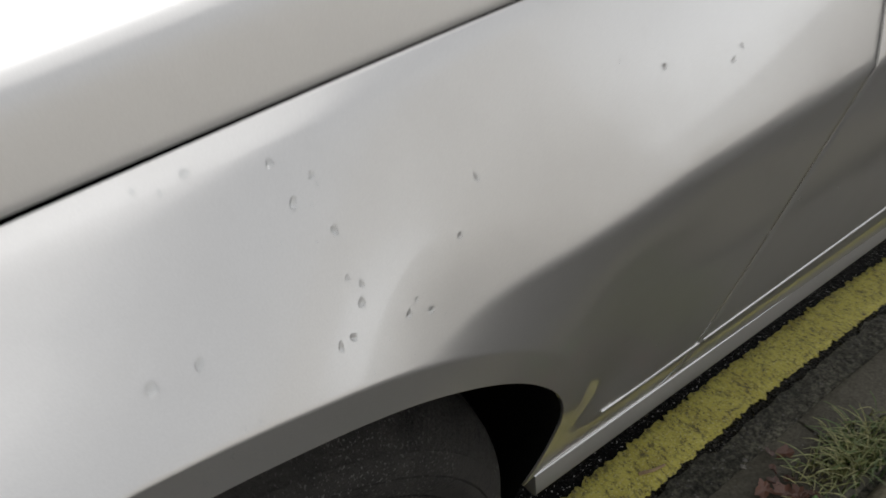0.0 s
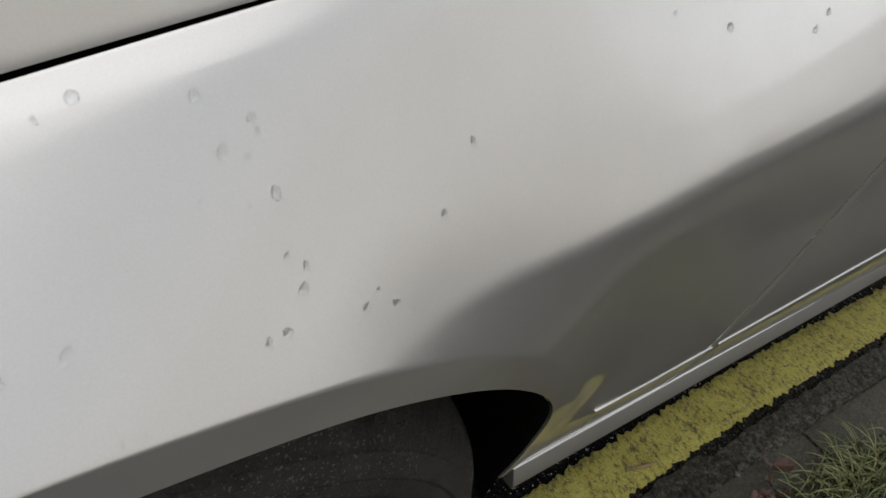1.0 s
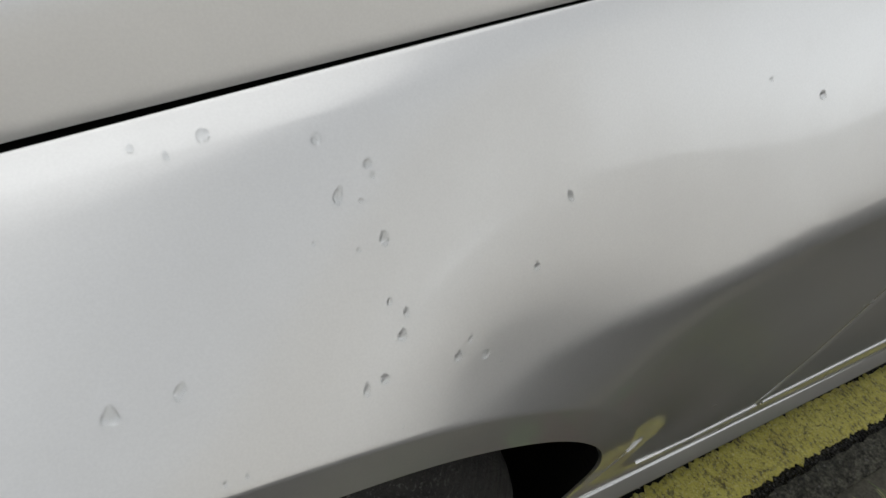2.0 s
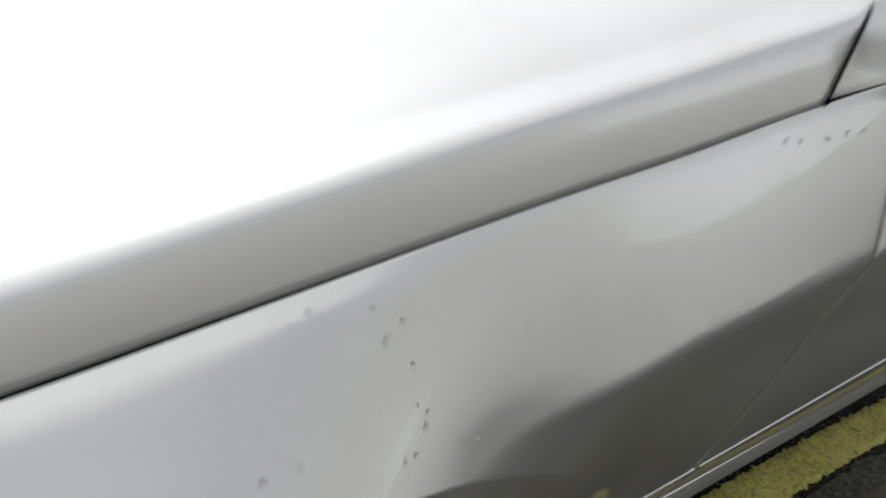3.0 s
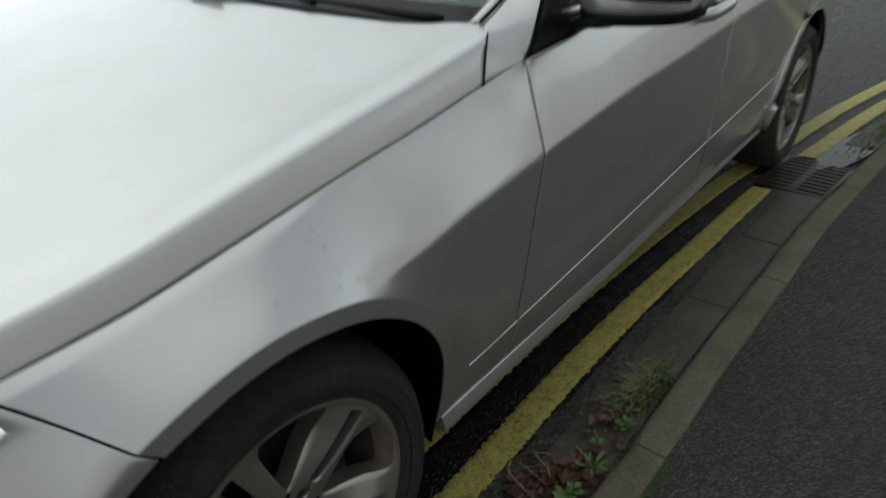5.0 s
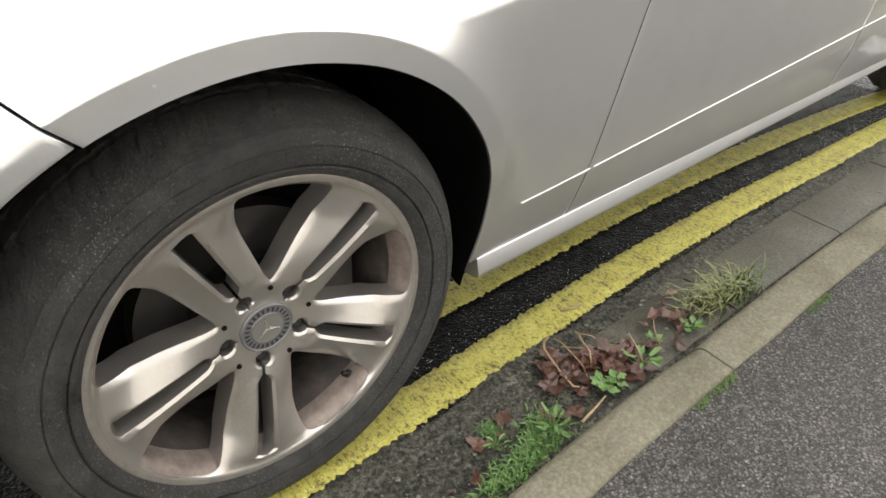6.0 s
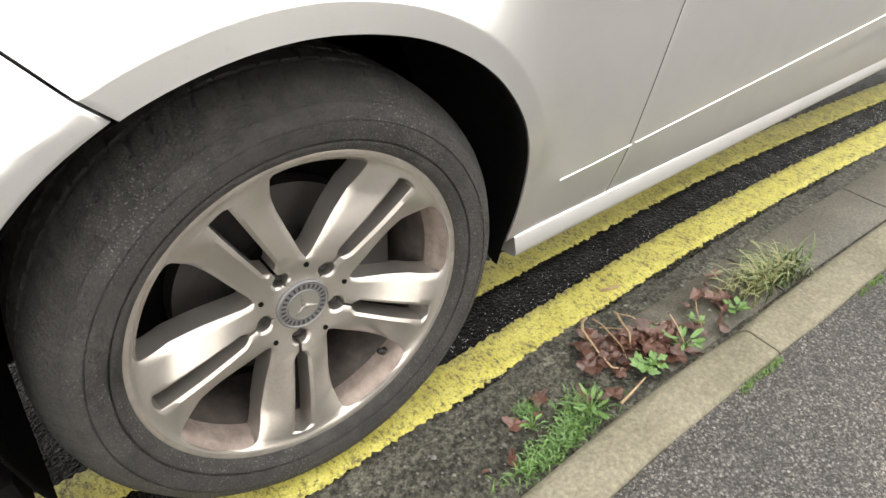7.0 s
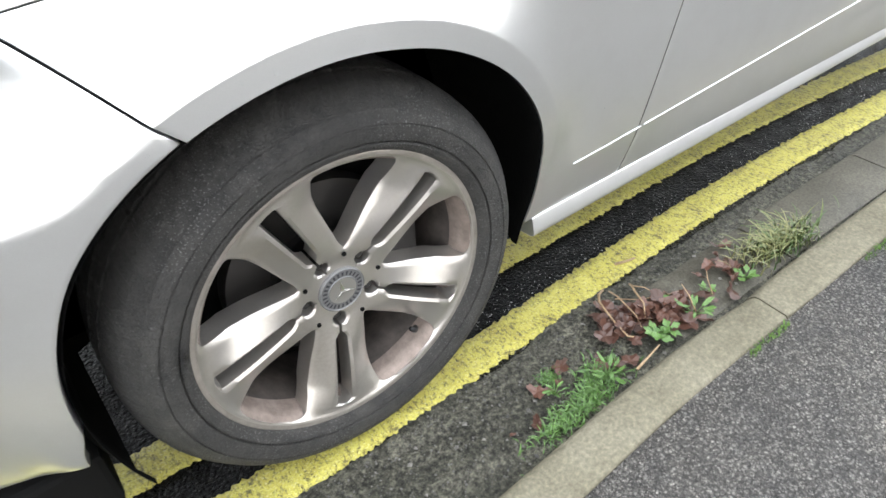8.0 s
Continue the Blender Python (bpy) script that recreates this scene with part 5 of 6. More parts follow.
def make_wheel(name, label):
    """A wheel about its own axis: y outwards is negative, its face near y = 0."""
    rs = np.concatenate([np.linspace(0.030, 0.046, 4), np.linspace(0.0465, 0.069, 12), np.linspace(0.0715, 0.0795, 4), np.linspace(0.0805, 0.092, 6), np.linspace(0.098, 0.195, 18), np.linspace(0.199, 0.2190, 10), np.linspace(0.2200, 0.2262, 11), np.linspace(0.2272, 0.2285, 2)])
    nw = 9
    V, F = [], []
    depth = 0.036
    for k in range(5):
        for sgn in (1, -1):
            base = len(V)
            for r in rs:
                th0 = math.asin(min(slot_half(r) / r, 0.9))
                th1 = math.radians(36) - open_half(r)
                free0, free1 = slot_half(r) > 1e-4, open_half(r) > 1e-4
                for j in range(nw):
                    u = j / (nw - 1)
                    th = th0 + (th1 - th0) * u
                    w = (th1 - th0) * r
                    edge = 0.0
                    if free0:
                        edge += 0.003 * max(0, 1 - u * w / 0.004) ** 2
                    if free1:
                        edge += 0.003 * max(0, 1 - (1 - u) * w / 0.004) ** 2
                    # spokes are dished towards the opening
                    dish = -0.019 * (max(0.0, u - 0.12) / 0.88) * float(sstep(0.05, 0.16, r)) * min(1.0, max(0.0, (0.226 - r) / 0.05))
                    a = math.radians(44 + 72 * k) + sgn * th
                    V.append((r * math.cos(a), face_y(r) + edge - dish, r * math.sin(a)))
            nr = len(rs)
            F += grid_faces(nr, nw, base, flip=(sgn > 0))
            # side walls of slot and opening
            for j, test in ((0, slot_half), (nw - 1, open_half)):
                b2 = len(V)
                for i, r in enumerate(rs):
                    p = V[base + i * nw + j]
                    V.append((p[0], p[1] + depth, p[2]))
                for i in range(nr - 1):
                    if test(rs[i]) > 1e-4 or test(rs[i + 1]) > 1e-4:
                        a, b = base + i * nw + j, base + (i + 1) * nw + j
                        f = (a, b, b2 + i + 1, b2 + i)
                        F.append(f if (sgn > 0) == (j != 0) else f[::-1])
    bm = bmesh.new()
    bm.from_mesh(mesh_of("raw", V, F))
    bmesh.ops.remove_doubles(bm, verts=bm.verts, dist=1e-5)
    w = part(name, bm, ALLOY, None, label, sharp=40)
    # flange and barrel
    prof = [(0.2284, 0.0012), (0.2325, 0.0004), (0.2365, 0.0004), (0.2395, 0.003), (0.2395, 0.010)]
    n = 96
    V = [(r * math.cos(a), y, r * math.sin(a)) for a in (2 * math.pi * i / n for i in range(n)) for r, y in prof]
    obj("rim_flange", mesh_of("rim_flange", V, grid_faces(n, len(prof), closed=True, flip=True)), FLANGE, w)
    prof = [(0.2290, 0.002), (0.2190, 0.012), (0.2155, 0.030), (0.2140, 0.046)]
    V = [(r * math.cos(a), y, r * math.sin(a)) for a in (2 * math.pi * i / n for i in range(n)) for r, y in prof]
    obj("rim_lip", mesh_of("rim_lip", V, grid_faces(n, len(prof), closed=True, flip=True)), ALLOY_DIRTY, w, "brown brake-dusted rim lip")
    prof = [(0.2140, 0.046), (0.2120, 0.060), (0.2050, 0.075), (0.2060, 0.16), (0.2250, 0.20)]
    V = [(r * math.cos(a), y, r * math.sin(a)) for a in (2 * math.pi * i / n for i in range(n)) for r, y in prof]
    obj("rim_barrel", mesh_of("rim_barrel", V, grid_faces(n, len(prof), closed=True, flip=True)), BARREL_SHADE, w, "brake-dusted rim barrel darkened for the shade inside")
    # hub well, disc, caliper
    V = [(r * math.cos(a), y, r * math.sin(a)) for a in (2 * math.pi * i / n for i in range(n)) for r, y in ((0.004, 0.085), (0.078, 0.085), (0.082, 0.095), (0.150, 0.096), (0.152, 0.120))]
    obj("brake_disc", mesh_of("brake_disc", V, grid_faces(n, 5, closed=True, flip=True), True, 30), DISC, w, "dull iron brake disc")
    bm = bmesh.new()
    box_bm(bm, (0.085, 0.065, -0.065), (0.165, 0.14, 0.075), 0.015)
    part("brake_caliper", bm, DISC, w)
    # near-black plate closes the wheel, coloured as the shade behind the disc
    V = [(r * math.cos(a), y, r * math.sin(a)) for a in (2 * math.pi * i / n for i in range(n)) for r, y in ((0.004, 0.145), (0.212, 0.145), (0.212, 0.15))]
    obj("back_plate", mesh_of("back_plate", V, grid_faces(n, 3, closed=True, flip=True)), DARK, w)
    V = [(r * math.cos(a), y, r * math.sin(a)) for a in (2 * math.pi * i / 48 for i in range(48)) for r, y in ((0.070, 0.050), (0.068, 0.064), (0.030, 0.066), (0.004, 0.066))]
    obj("hub_carrier", mesh_of("hub_carrier", V, grid_faces(48, 4, closed=True, flip=False)), DISC, w)
    for k in range(5):
        a = math.radians(44 + 72 * k)
        bm = bmesh.new()
        bmesh.ops.create_cone(bm, cap_ends=True, segments=6, radius1=0.0085, radius2=0.0078, depth=0.018, matrix=Matrix.Translation((0.0565 * math.cos(a), 0.052, 0.0565 * math.sin(a))) @ Matrix.Rotation(radians(90), 4, "X"))
        part("wheel_bolt", bm, DISC, w, sharp=25)
        # a dark disc paints the shade of a small hole
        a = math.radians(80 + 72 * k)
        bm = bmesh.new()
        bmesh.ops.create_cone(bm, cap_ends=True, segments=14, radius1=0.0036, radius2=0.0036, depth=0.004, matrix=Matrix.Translation((0.0645 * math.cos(a), 0.0302, 0.0645 * math.sin(a))) @ Matrix.Rotation(radians(90), 4, "X"))
        part("spoke_pit", bm, DARK, w)
    # centre cap: dark ring, raised rim, plain three-armed star
    prof = [(0.0385, 0.036), (0.0380, 0.0295), (0.0365, 0.0280), (0.0345, 0.0292), (0.0240, 0.0290), (0.0232, 0.0280), (0.0215, 0.0290), (0.0002, 0.0285)]
    V = [(r * math.cos(a), y, r * math.sin(a)) for a in (2 * math.pi * i / 60 for i in range(60)) for r, y in prof]
    cap = obj("centre_cap", mesh_of("centre_cap", V, grid_faces(60, len(prof), closed=True, flip=False), True, 30), CAP_DARK, w, "dark centre cap with a worn silver emblem")
    V = [(r * math.cos(a), y, r * math.sin(a)) for a in (2 * math.pi * i / 60 for i in range(60)) for r, y in ((0.0228, 0.0279), (0.0215, 0.0280), (0.0002, 0.0276))]
    obj("cap_disc", mesh_of("cap_disc", V, grid_faces(60, 3, closed=True, flip=False)), CAP_SILVER, cap, "worn silver cap disc")
    V, F = [], []
    for k in range(3):
        a = math.radians(100 + 120 * k)
        d, s = Vector((math.cos(a), 0, math.sin(a))), Vector((-math.sin(a), 0, math.cos(a)))
        b = len(V)
        V += [d * 0.0205 + Vector((0, 0.0272, 0)), s * 0.0042 - d * 0.0024 + Vector((0, 0.0274, 0)), -s * 0.0042 - d * 0.0024 + Vector((0, 0.0274, 0)), Vector((0, 0.0258, 0))]
        F += [(b, b + 1, b + 3), (b, b + 3, b + 2)]
    obj("cap_star", mesh_of("cap_star", V, F, False), CHROME, cap)
    V, F = [], []
    for k in range(26):
        a = 2 * math.pi * k / 26
        b = len(V)
        for r in (0.0262, 0.0330):
            for da in (-0.055, 0.055):
                V.append((r * math.cos(a + da), 0.0287, r * math.sin(a + da)))
        F.append((b, b + 1, b + 3, b + 2))
    tagged(obj("cap_marking", mesh_of("cap_marking", V, F, False), CAP_GREY, cap), kind="stuff")
    # valve
    a = math.radians(-53)
    Vt, Ft = tube([(0.205 * math.cos(a), 0.030, 0.205 * math.sin(a)), (0.190 * math.cos(a), 0.018, 0.190 * math.sin(a)), (0.172 * math.cos(a), 0.012, 0.172 * math.sin(a))], [0.006, 0.0055, 0.0042], 8)
    obj("valve", mesh_of("valve", Vt, Ft), BLACK, w, "black rubber tyre valve")
    # tyre: lathe with lettering ribs on the wall and cut tread blocks
    prof = [(0.2250, 0.020), (0.2348, 0.0022), (0.2390, -0.0060), (0.2435, -0.0100), (0.2490, -0.0125), (0.2515, -0.0120), (0.2520, -0.0095), (0.2540, -0.0095), (0.2548, -0.0135), (0.2680, -0.0165), (0.2765, -0.0162), (0.2772, -0.0145), (0.2784, -0.0145), (0.2790, -0.0160), (0.2900, -0.0125), (0.2960, -0.0075), (0.2966, -0.0050), (0.3040, 0.0030), (0.3110, 0.0120), (0.3165, 0.0225),
            (0.3203, 0.0350), (0.3225, 0.0500), (0.3228, 0.0530), (0.3150, 0.0540), (0.3150, 0.0620), (0.3235, 0.0630), (0.3245, 0.0900), (0.3170, 0.0910), (0.3170, 0.1000), (0.3245, 0.1010), (0.3235, 0.140), (0.3160, 0.141), (0.3160, 0.150), (0.3225, 0.151), (0.3190, 0.180), (0.3040, 0.205), (0.270, 0.222), (0.228, 0.200)]
    n = 560
    V = []
    for i in range(n):
        a = 2 * math.pi * i / n
        for j, (r, y) in enumerate(prof):
            cut = 0.0
            if 16 <= j <= 22:
                # slanted shoulder grooves with a fine sipe between them
                q = (i + (j - 16)) % 14
                cut = (0.0003, 0.0008, 0.0013, 0.0018, 0.0022, 0.0026, 0.0026)[j - 16] if q in (0, 7) else 0.0007 if q in (3, 10) and j > 17 else 0.0
            if 25 <= j <= 33 and ((i + (j - 25)) % 7) == 0:
                cut = 0.003
            x, z = (r - cut) * math.cos(a), (r - cut) * math.sin(a)
            V.append((x, y + (cut * 0.5 if j < 20 else 0), max(z, -0.3165)))
    F = grid_faces(n, len(prof), closed=True, flip=True)
    tyre = obj("tyre", mesh_of("tyre", V, F, True, 32), RUBBER, w, "worn black tyre with scuffed sidewall")
    # raised lettering reads as small bars round the wall
    rg2 = random.Random(3)
    V, F = [], []
    for (a0, a1, cnt, r0, r1) in ((60, 96, 13, 0.259, 0.274), (200, 236, 13, 0.259, 0.274), (10, 40, 22, 0.246, 0.252), (130, 170, 26, 0.246, 0.252)):
        for c in range(cnt):
            a = math.radians(a0 + (a1 - a0) * (c + 0.5) / cnt)
            da = math.radians((a1 - a0) / cnt * rg2.uniform(0.18, 0.34))
            b = len(V)
            for r in (r0, r1):
                yy = float(np.interp(r, [p[0] for p in prof[:16]], [p[1] for p in prof[:16]])) - 0.0012
                V += [(r * math.cos(a - da), yy, r * math.sin(a - da)), (r * math.cos(a + da), yy, r * math.sin(a + da))]
            F.append((b, b + 1, b + 3, b + 2))
    tagged(obj("tyre_marking", mesh_of("tyre_marking", V, F, False), RUBBER, tyre), kind="stuff")
    return w


wheel = make_wheel("wheel", "dusty silver five double-spoke alloy wheel")
wheel.parent = car
wheel.matrix_basis = pose(0, 0.035, 0.318)
for (x, far, rot) in ((WB, False, 23), (0, True, 10), (WB, True, -14)):
    m = pose(x, 0.035 if not far else 2 * MID - 0.035, 0.318) @ (Matrix.Rotation(math.pi, 4, "Z") if far else Matrix.Identity(4))
    w2 = copy_thing(wheel, m)

# the street falls towards the gutter: the far side of the car stands a little higher
def lean_with_road(ob):
    for v in ob.data.vertices:
        v.co.z += road_z(v.co.y)
    ob.data.update()


wheels = [o for o in car.children if o.name.startswith("wheel") and not o.name.startswith("wheel_")]
in_wheels = {o for w2 in wheels for o in (w2, *w2.children_recursive)}
for o in car.children_recursive:
    if o not in in_wheels and o.type == "MESH":
        lean_with_road(o)
for w2 in wheels:
    w2.location.z += road_z(w2.location.y)

# ---- papers on the dashboard ----
def sheet_card(name, c, u, v, w, h, material, label, category, r=0.2, lift=0.0):
    """A flat card with two rounded corners."""
    u, v = Vector(u).normalized(), Vector(v).normalized()
    out = []
    for (sx, sy, rr) in ((1, 1, 0.004), (-1, 1, 0.004), (-1, -1, r * w), (1, -1, r * w)):
        for k in range(6):
            a = (math.pi / 2) * k / 5
            base = {(1, 1): 0, (-1, 1): math.pi / 2, (-1, -1): math.pi, (1, -1): 1.5 * math.pi}[(sx, sy)]
            out.append(Vector(c) + u * (sx * (w / 2 - rr) + rr * math.cos(base + a)) + v * (sy * (h / 2 - rr) + rr * math.sin(base + a)))
    nrm = u.cross(v).normalized()
    n = len(out)
    V = [p + nrm * 0.0008 for p in out] + [p - nrm * 0.0008 for p in out]
    F = [tuple(range(n)), tuple(range(2 * n - 1, n - 1, -1))] + [(i, n + i, n + (i + 1) % n, (i + 1) % n) for i in range(n)]
    ob = obj(name, mesh_of(name, V, F, False), material)
    return tagged(ob, label, category) if label else ob


cc = Vector((0.763, 0.278, 1.066))
up, side = Vector((0.12, 0.0025, 0.08)), Vector((0.0245, -0.0745, -0.0175))
holder = sheet_card("permit_holder", cc, side, up, 0.082, 0.146, PAPER, "pale green permit holder behind the windscreen", "permit holder", 0.28)
bar_c = cc + up.normalized() * 0.005 - side.normalized().cross(up.normalized()) * -0.002
o = sheet_card("pocket_slot", bar_c, side, up, 0.056, 0.009, PRINT, "", "", 0.1)
o.parent = holder
o["label"] = "dark curved pocket slot"
for k in range(2):
    o = sheet_card("print_line", cc + up.normalized() * (0.036 + 0.012 * k) + side.normalized().cross(up.normalized()) * 0.0015, side, up, 0.045 - 0.02 * k, 0.004, PRINT, "", "", 0.1)
    o.parent = holder
sheet_card("pink_card", (0.692, 0.330, 1.040), side, up, 0.046, 0.030, PAPER_PINK, "small pink printed card by the windscreen", "card", 0.1)
sheet_card("paper_slip", (0.855, 1.42, 1.036), (0.209, 0.134, 0.0), (0.11, 0.291, 0.0), 0.248, 0.311, PAPER_WHITE, "white paper slip lying on the dashboard", "paper", 0.05)


for o in [o for o in scene.objects if o.name.split(".")[0] in ("permit_holder", "pocket_slot", "print_line", "pink_card", "paper_slip")]:
    lean_with_road(o)


# ---- rain drops on the panels ----
def drop_mesh(seed):
    """A sagging drop: flat above, full and rounded at its lower end."""
    rg = random.Random(seed)
    nr, n = 7, 22
    V, F = [(0, -0.15, 0.42)], []
    p1, p2, a1 = rg.uniform(0, 6), rg.uniform(0, 6), rg.uniform(0.08, 0.2)
    for i in range(1, nr + 1):
        f = i / nr
        for k in range(n):
            a = 2 * math.pi * k / n
            rr = f * (1 + a1 * math.sin(2 * a + p1) + 0.08 * math.sin(3 * a + p2))
            x, y = rr * math.cos(a) * 0.78, rr * math.sin(a) * (1.05 if math.sin(a) < 0 else 1.25)
            V.append((x * (1 - 0.25 * max(0, y)), y, 0.42 * (1 - f ** 2.2) * (1 - 0.55 * max(-0.4, y)) - (0.03 if i == nr else 0)))
    F += [(0, 1 + k, 1 + (k + 1) % n) for k in range(n)]
    for i in range(nr - 1):
        for k in range(n):
            a, b = 1 + i * n + k, 1 + i * n + (k + 1) % n
            F.append((a, a + n, b + n, b))
    return mesh_of("rain_drop", V, F)


drops = [drop_mesh(s) for s in range(5)]
rng = random.Random(21)
D_SPOTS = [(0.126, 0.794, 3.8), (0.141, 0.802, 2.8), (0.142, 0.798, 1.7), (0.122, 0.812, 3.0), (0.081, 0.816, 3.4), (0.067, 0.812, 1.9), (0.056, 0.814, 1.9), (0.142, 0.777, 3.5), (0.13, 0.776, 1.5), (0.135, 0.791, 1.5), (0.112, 0.782, 1.3), (0.139, 0.756, 2.0), (0.146, 0.75, 2.5), (0.142, 0.743, 3.4), (0.13, 0.732, 3.1), (0.121, 0.732, 2.9), (0.169, 0.724, 3.1), (0.177, 0.728, 1.9), (0.185, 0.718, 3.2), (0.194, 0.711, 1.5), (0.243, 0.772, 3.1), (0.22, 0.746, 2.8), (0.052, 0.755, 3.5), (0.029, 0.755, 4.2), (0.151, 0.72, 0.9), (0.134, 0.713, 1.2), (0.067, 0.728, 1.3), (0.059, 0.729, 1.3), (0.164, 0.705, 1.0), (0.415, 0.801, 3.2), (0.486, 0.793, 2.8), (0.497, 0.801, 2.5), (0.375, 0.811, 1.7), (0.562, 0.728, 2.3), (0.531, 0.737, 1.8), (0.607, 0.698, 2.0), (0.639, 0.561, 2.3), (0.531, 0.874, 3.8), (0.585, 0.873, 3.9), (0.611, 0.877, 4.0), (0.55, 0.873, 3.1), (0.631, 0.878, 3.3), (-0.106, 0.707, 3.0), (-0.071, 0.707, 3.0), (-0.206, 0.661, 3.0), (0.034, 0.711, 2.2), (0.049, 0.72, 2.2), (0.648, 0.563, 3.7), (0.682, 0.595, 3.8), (0.515, 0.453, 2.7), (0.788, 0.568, 3.1)]
for i, (x, z, s) in enumerate(D_SPOTS):
    y = side_y(x, z)
    e = 0.004
    tx = Vector((e, side_y(x + e, z) - y, 0)).normalized()
    tz = Vector((0, side_y(x, z + e) - y, e)).normalized()
    nn = tx.cross(tz).normalized()
    m = Matrix((tx, tz, nn)).transposed().to_4x4()
    m.translation = Vector((x, y, z)) + nn * 0.0003
    s = s * 0.001 / 1.15
    o = obj("rain_drop", drops[i % 5], WATER, m=m @ Matrix.Rotation(rng.uniform(-0.5, 0.5), 4, "Z") @ Matrix.Scale(s, 4))
    tagged(o, "clear rain drop clinging to silver paint", "rain drop", "rain drops")

# ---- kerb stones and channel slabs ----
rnd = random.Random(4)
for k in range(-10, 7):
    x0 = 0.780 + 0.945 * k
    if x0 + 0.945 > 7.2 or x0 < -9:
        continue
    obj("kerb_stone", kerb_stone(x0 + 0.003, x0 + 0.942, rnd), KERB, kerb)
for x0, x1 in ((0.60, 0.985), (0.99, 1.510), (1.517, 2.03), (2.037, 2.55), (3.3, 3.8), (3.81, 4.3)):
    obj("channel_slab", channel_slab(x0, x1, rnd), SLAB, channel)

# ---- drain ----
def drain():
    base = tagged(new("storm_drain"), "rusty cast iron drain grating set in the gutter", "drain")
    base.location = (2.78, kerb_y(2.78) + 0.155, 0.006)
    base.rotation_euler = (0, 0, -0.09)
    # solid near-black block below the bars, coloured as the pit's shade
    bm = bmesh.new()
    box_bm(bm, (-0.20, -0.145, -0.30), (0.20, 0.145, -0.012))
    part("pit", bm, PIT_SHADE, base)
    bm = bmesh.new()
    for lo, hi in (((-0.205, -0.15, -0.02), (-0.185, 0.15, 0.0)), ((0.185, -0.15, -0.02), (0.205, 0.15, 0.0)),
                   ((-0.185, -0.15, -0.02), (0.185, -0.13, 0.0)), ((-0.185, 0.13, -0.02), (0.185, 0.15, 0.0))):
        box_bm(bm, lo, hi, 0.003)
    part("frame", bm, IRON, base)
    me = None
    for k in range(8):
        if me is None:
            bm = bmesh.new()
            box_bm(bm, (-0.011, -0.131, -0.02), (0.011, 0.131, 0.0), 0.003)
            b = part("bar", bm, IRON, base)
            me = b.data
        else:
            b = obj("bar", me, IRON, base)
        b.location = (-0.152 + k * 0.0435, 0, 0.001)
    bm = bmesh.new()
    box_bm(bm, (-0.186, -0.018, -0.02), (0.186, 0.018, -0.0005), 0.003)
    part("cross_bar", bm, IRON, base)


drain()

# puddle beside the drain
V, F, n = [(3.25, -0.19, 0.0065)], [], 40
for k in range(n):
    a = 2 * math.pi * k / n
    r = 1 + 0.25 * noise.noise((math.cos(a) * 2, math.sin(a) * 2, 1))
    V.append((3.25 + 0.34 * r * math.cos(a), -0.20 + (0.085 * r * math.sin(a)) - 0.16 * 0.34 * r * math.cos(a), 0.0062))
F = [(0, 1 + k, 1 + (k + 1) % n) for k in range(n)]
PUDDLE = mat("puddle", (0.012, 0.012, 0.012), 0.03)
tagged(obj("puddle", mesh_of("puddle", V, F), PUDDLE), "shallow rain puddle lying beside the drain", "puddle", kind="stuff")


# ---- plants and litter in the gutter ----
def blade(V, F, root, ang, lean, length, width, rng):
    n, b = 6, len(V)
    d = Vector((math.cos(ang), math.sin(ang), 0))
    s = Vector((-d.y, d.x, 0))
    for i in range(n + 1):
        t = i / n
        p = Vector(root) + d * (length * math.sin(lean * t) * t) + Vector((0, 0, 1)) * (length * t * (1 - 0.45 * lean * t * t))
        p.z = max(p.z, 0.006)
        w = width * (1 - t**2) + 0.0003
        V += [p + s * w, p - s * w + Vector((0, 0, 0.0005))]
    for i in range(n):
        F.append((b + 2 * i, b + 2 * i + 1, b + 2 * i + 3, b + 2 * i + 2))


def tuft(name, at, n, spread, length, label, seed, width=0.0014, material=None, flow=None):
    rng = random.Random(seed)
    V, F = [], []
    for _ in range(n):
        root = (at[0] + rng.gauss(0, spread[0]), at[1] + rng.gauss(0, spread[1]), at[2])
        blade(V, F, root, rng.uniform(0, 2 * math.pi) if flow is None or rng.random() < 0.3 else rng.gauss(flow, 0.55), rng.uniform(0.5, 1.5) if flow is None else rng.uniform(0.35, 1.15), length * rng.uniform(0.45, 1.15), width * rng.uniform(0.6, 1.3), rng)
    return tagged(obj(name, mesh_of(name, V, F), material or GRASS), label, "grass", kind="stuff")


tuft("grass_tuft", (1.01, -0.140, 0.006), 320, (0.055, 0.018), 0.078, "tuft of green and straw grass growing by the kerb", 2, flow=2.7)
tuft("grass_tuft_straw", (0.95, -0.125, 0.006), 80, (0.045, 0.018), 0.075, "flattened straw grass beside the green tuft", 12, 0.0012, flow=2.9)
tuft("grass_tuft_small", (0.395, -0.135, 0.006), 260, (0.028, 0.018), 0.022, "low bright green grass growing in the gutter", 3, 0.0010, GREEN_LEAF)
tuft("grass_tuft_low", (0.29, -0.165, 0.006), 420, (0.050, 0.012), 0.020, "short bright green grass along the kerb", 5, 0.0010, GREEN_LEAF)
tuft("grass_tuft_mid", (0.345, -0.150, 0.006), 120, (0.022, 0.013), 0.026, "low green grass among fallen leaves", 6, 0.0010, GREEN_LEAF)
tuft("moss_cushion", (0.316, -0.078, 0.006), 160, (0.010, 0.008), 0.012, "small round cushion of green moss", 8, 0.0009, GREEN_LEAF)


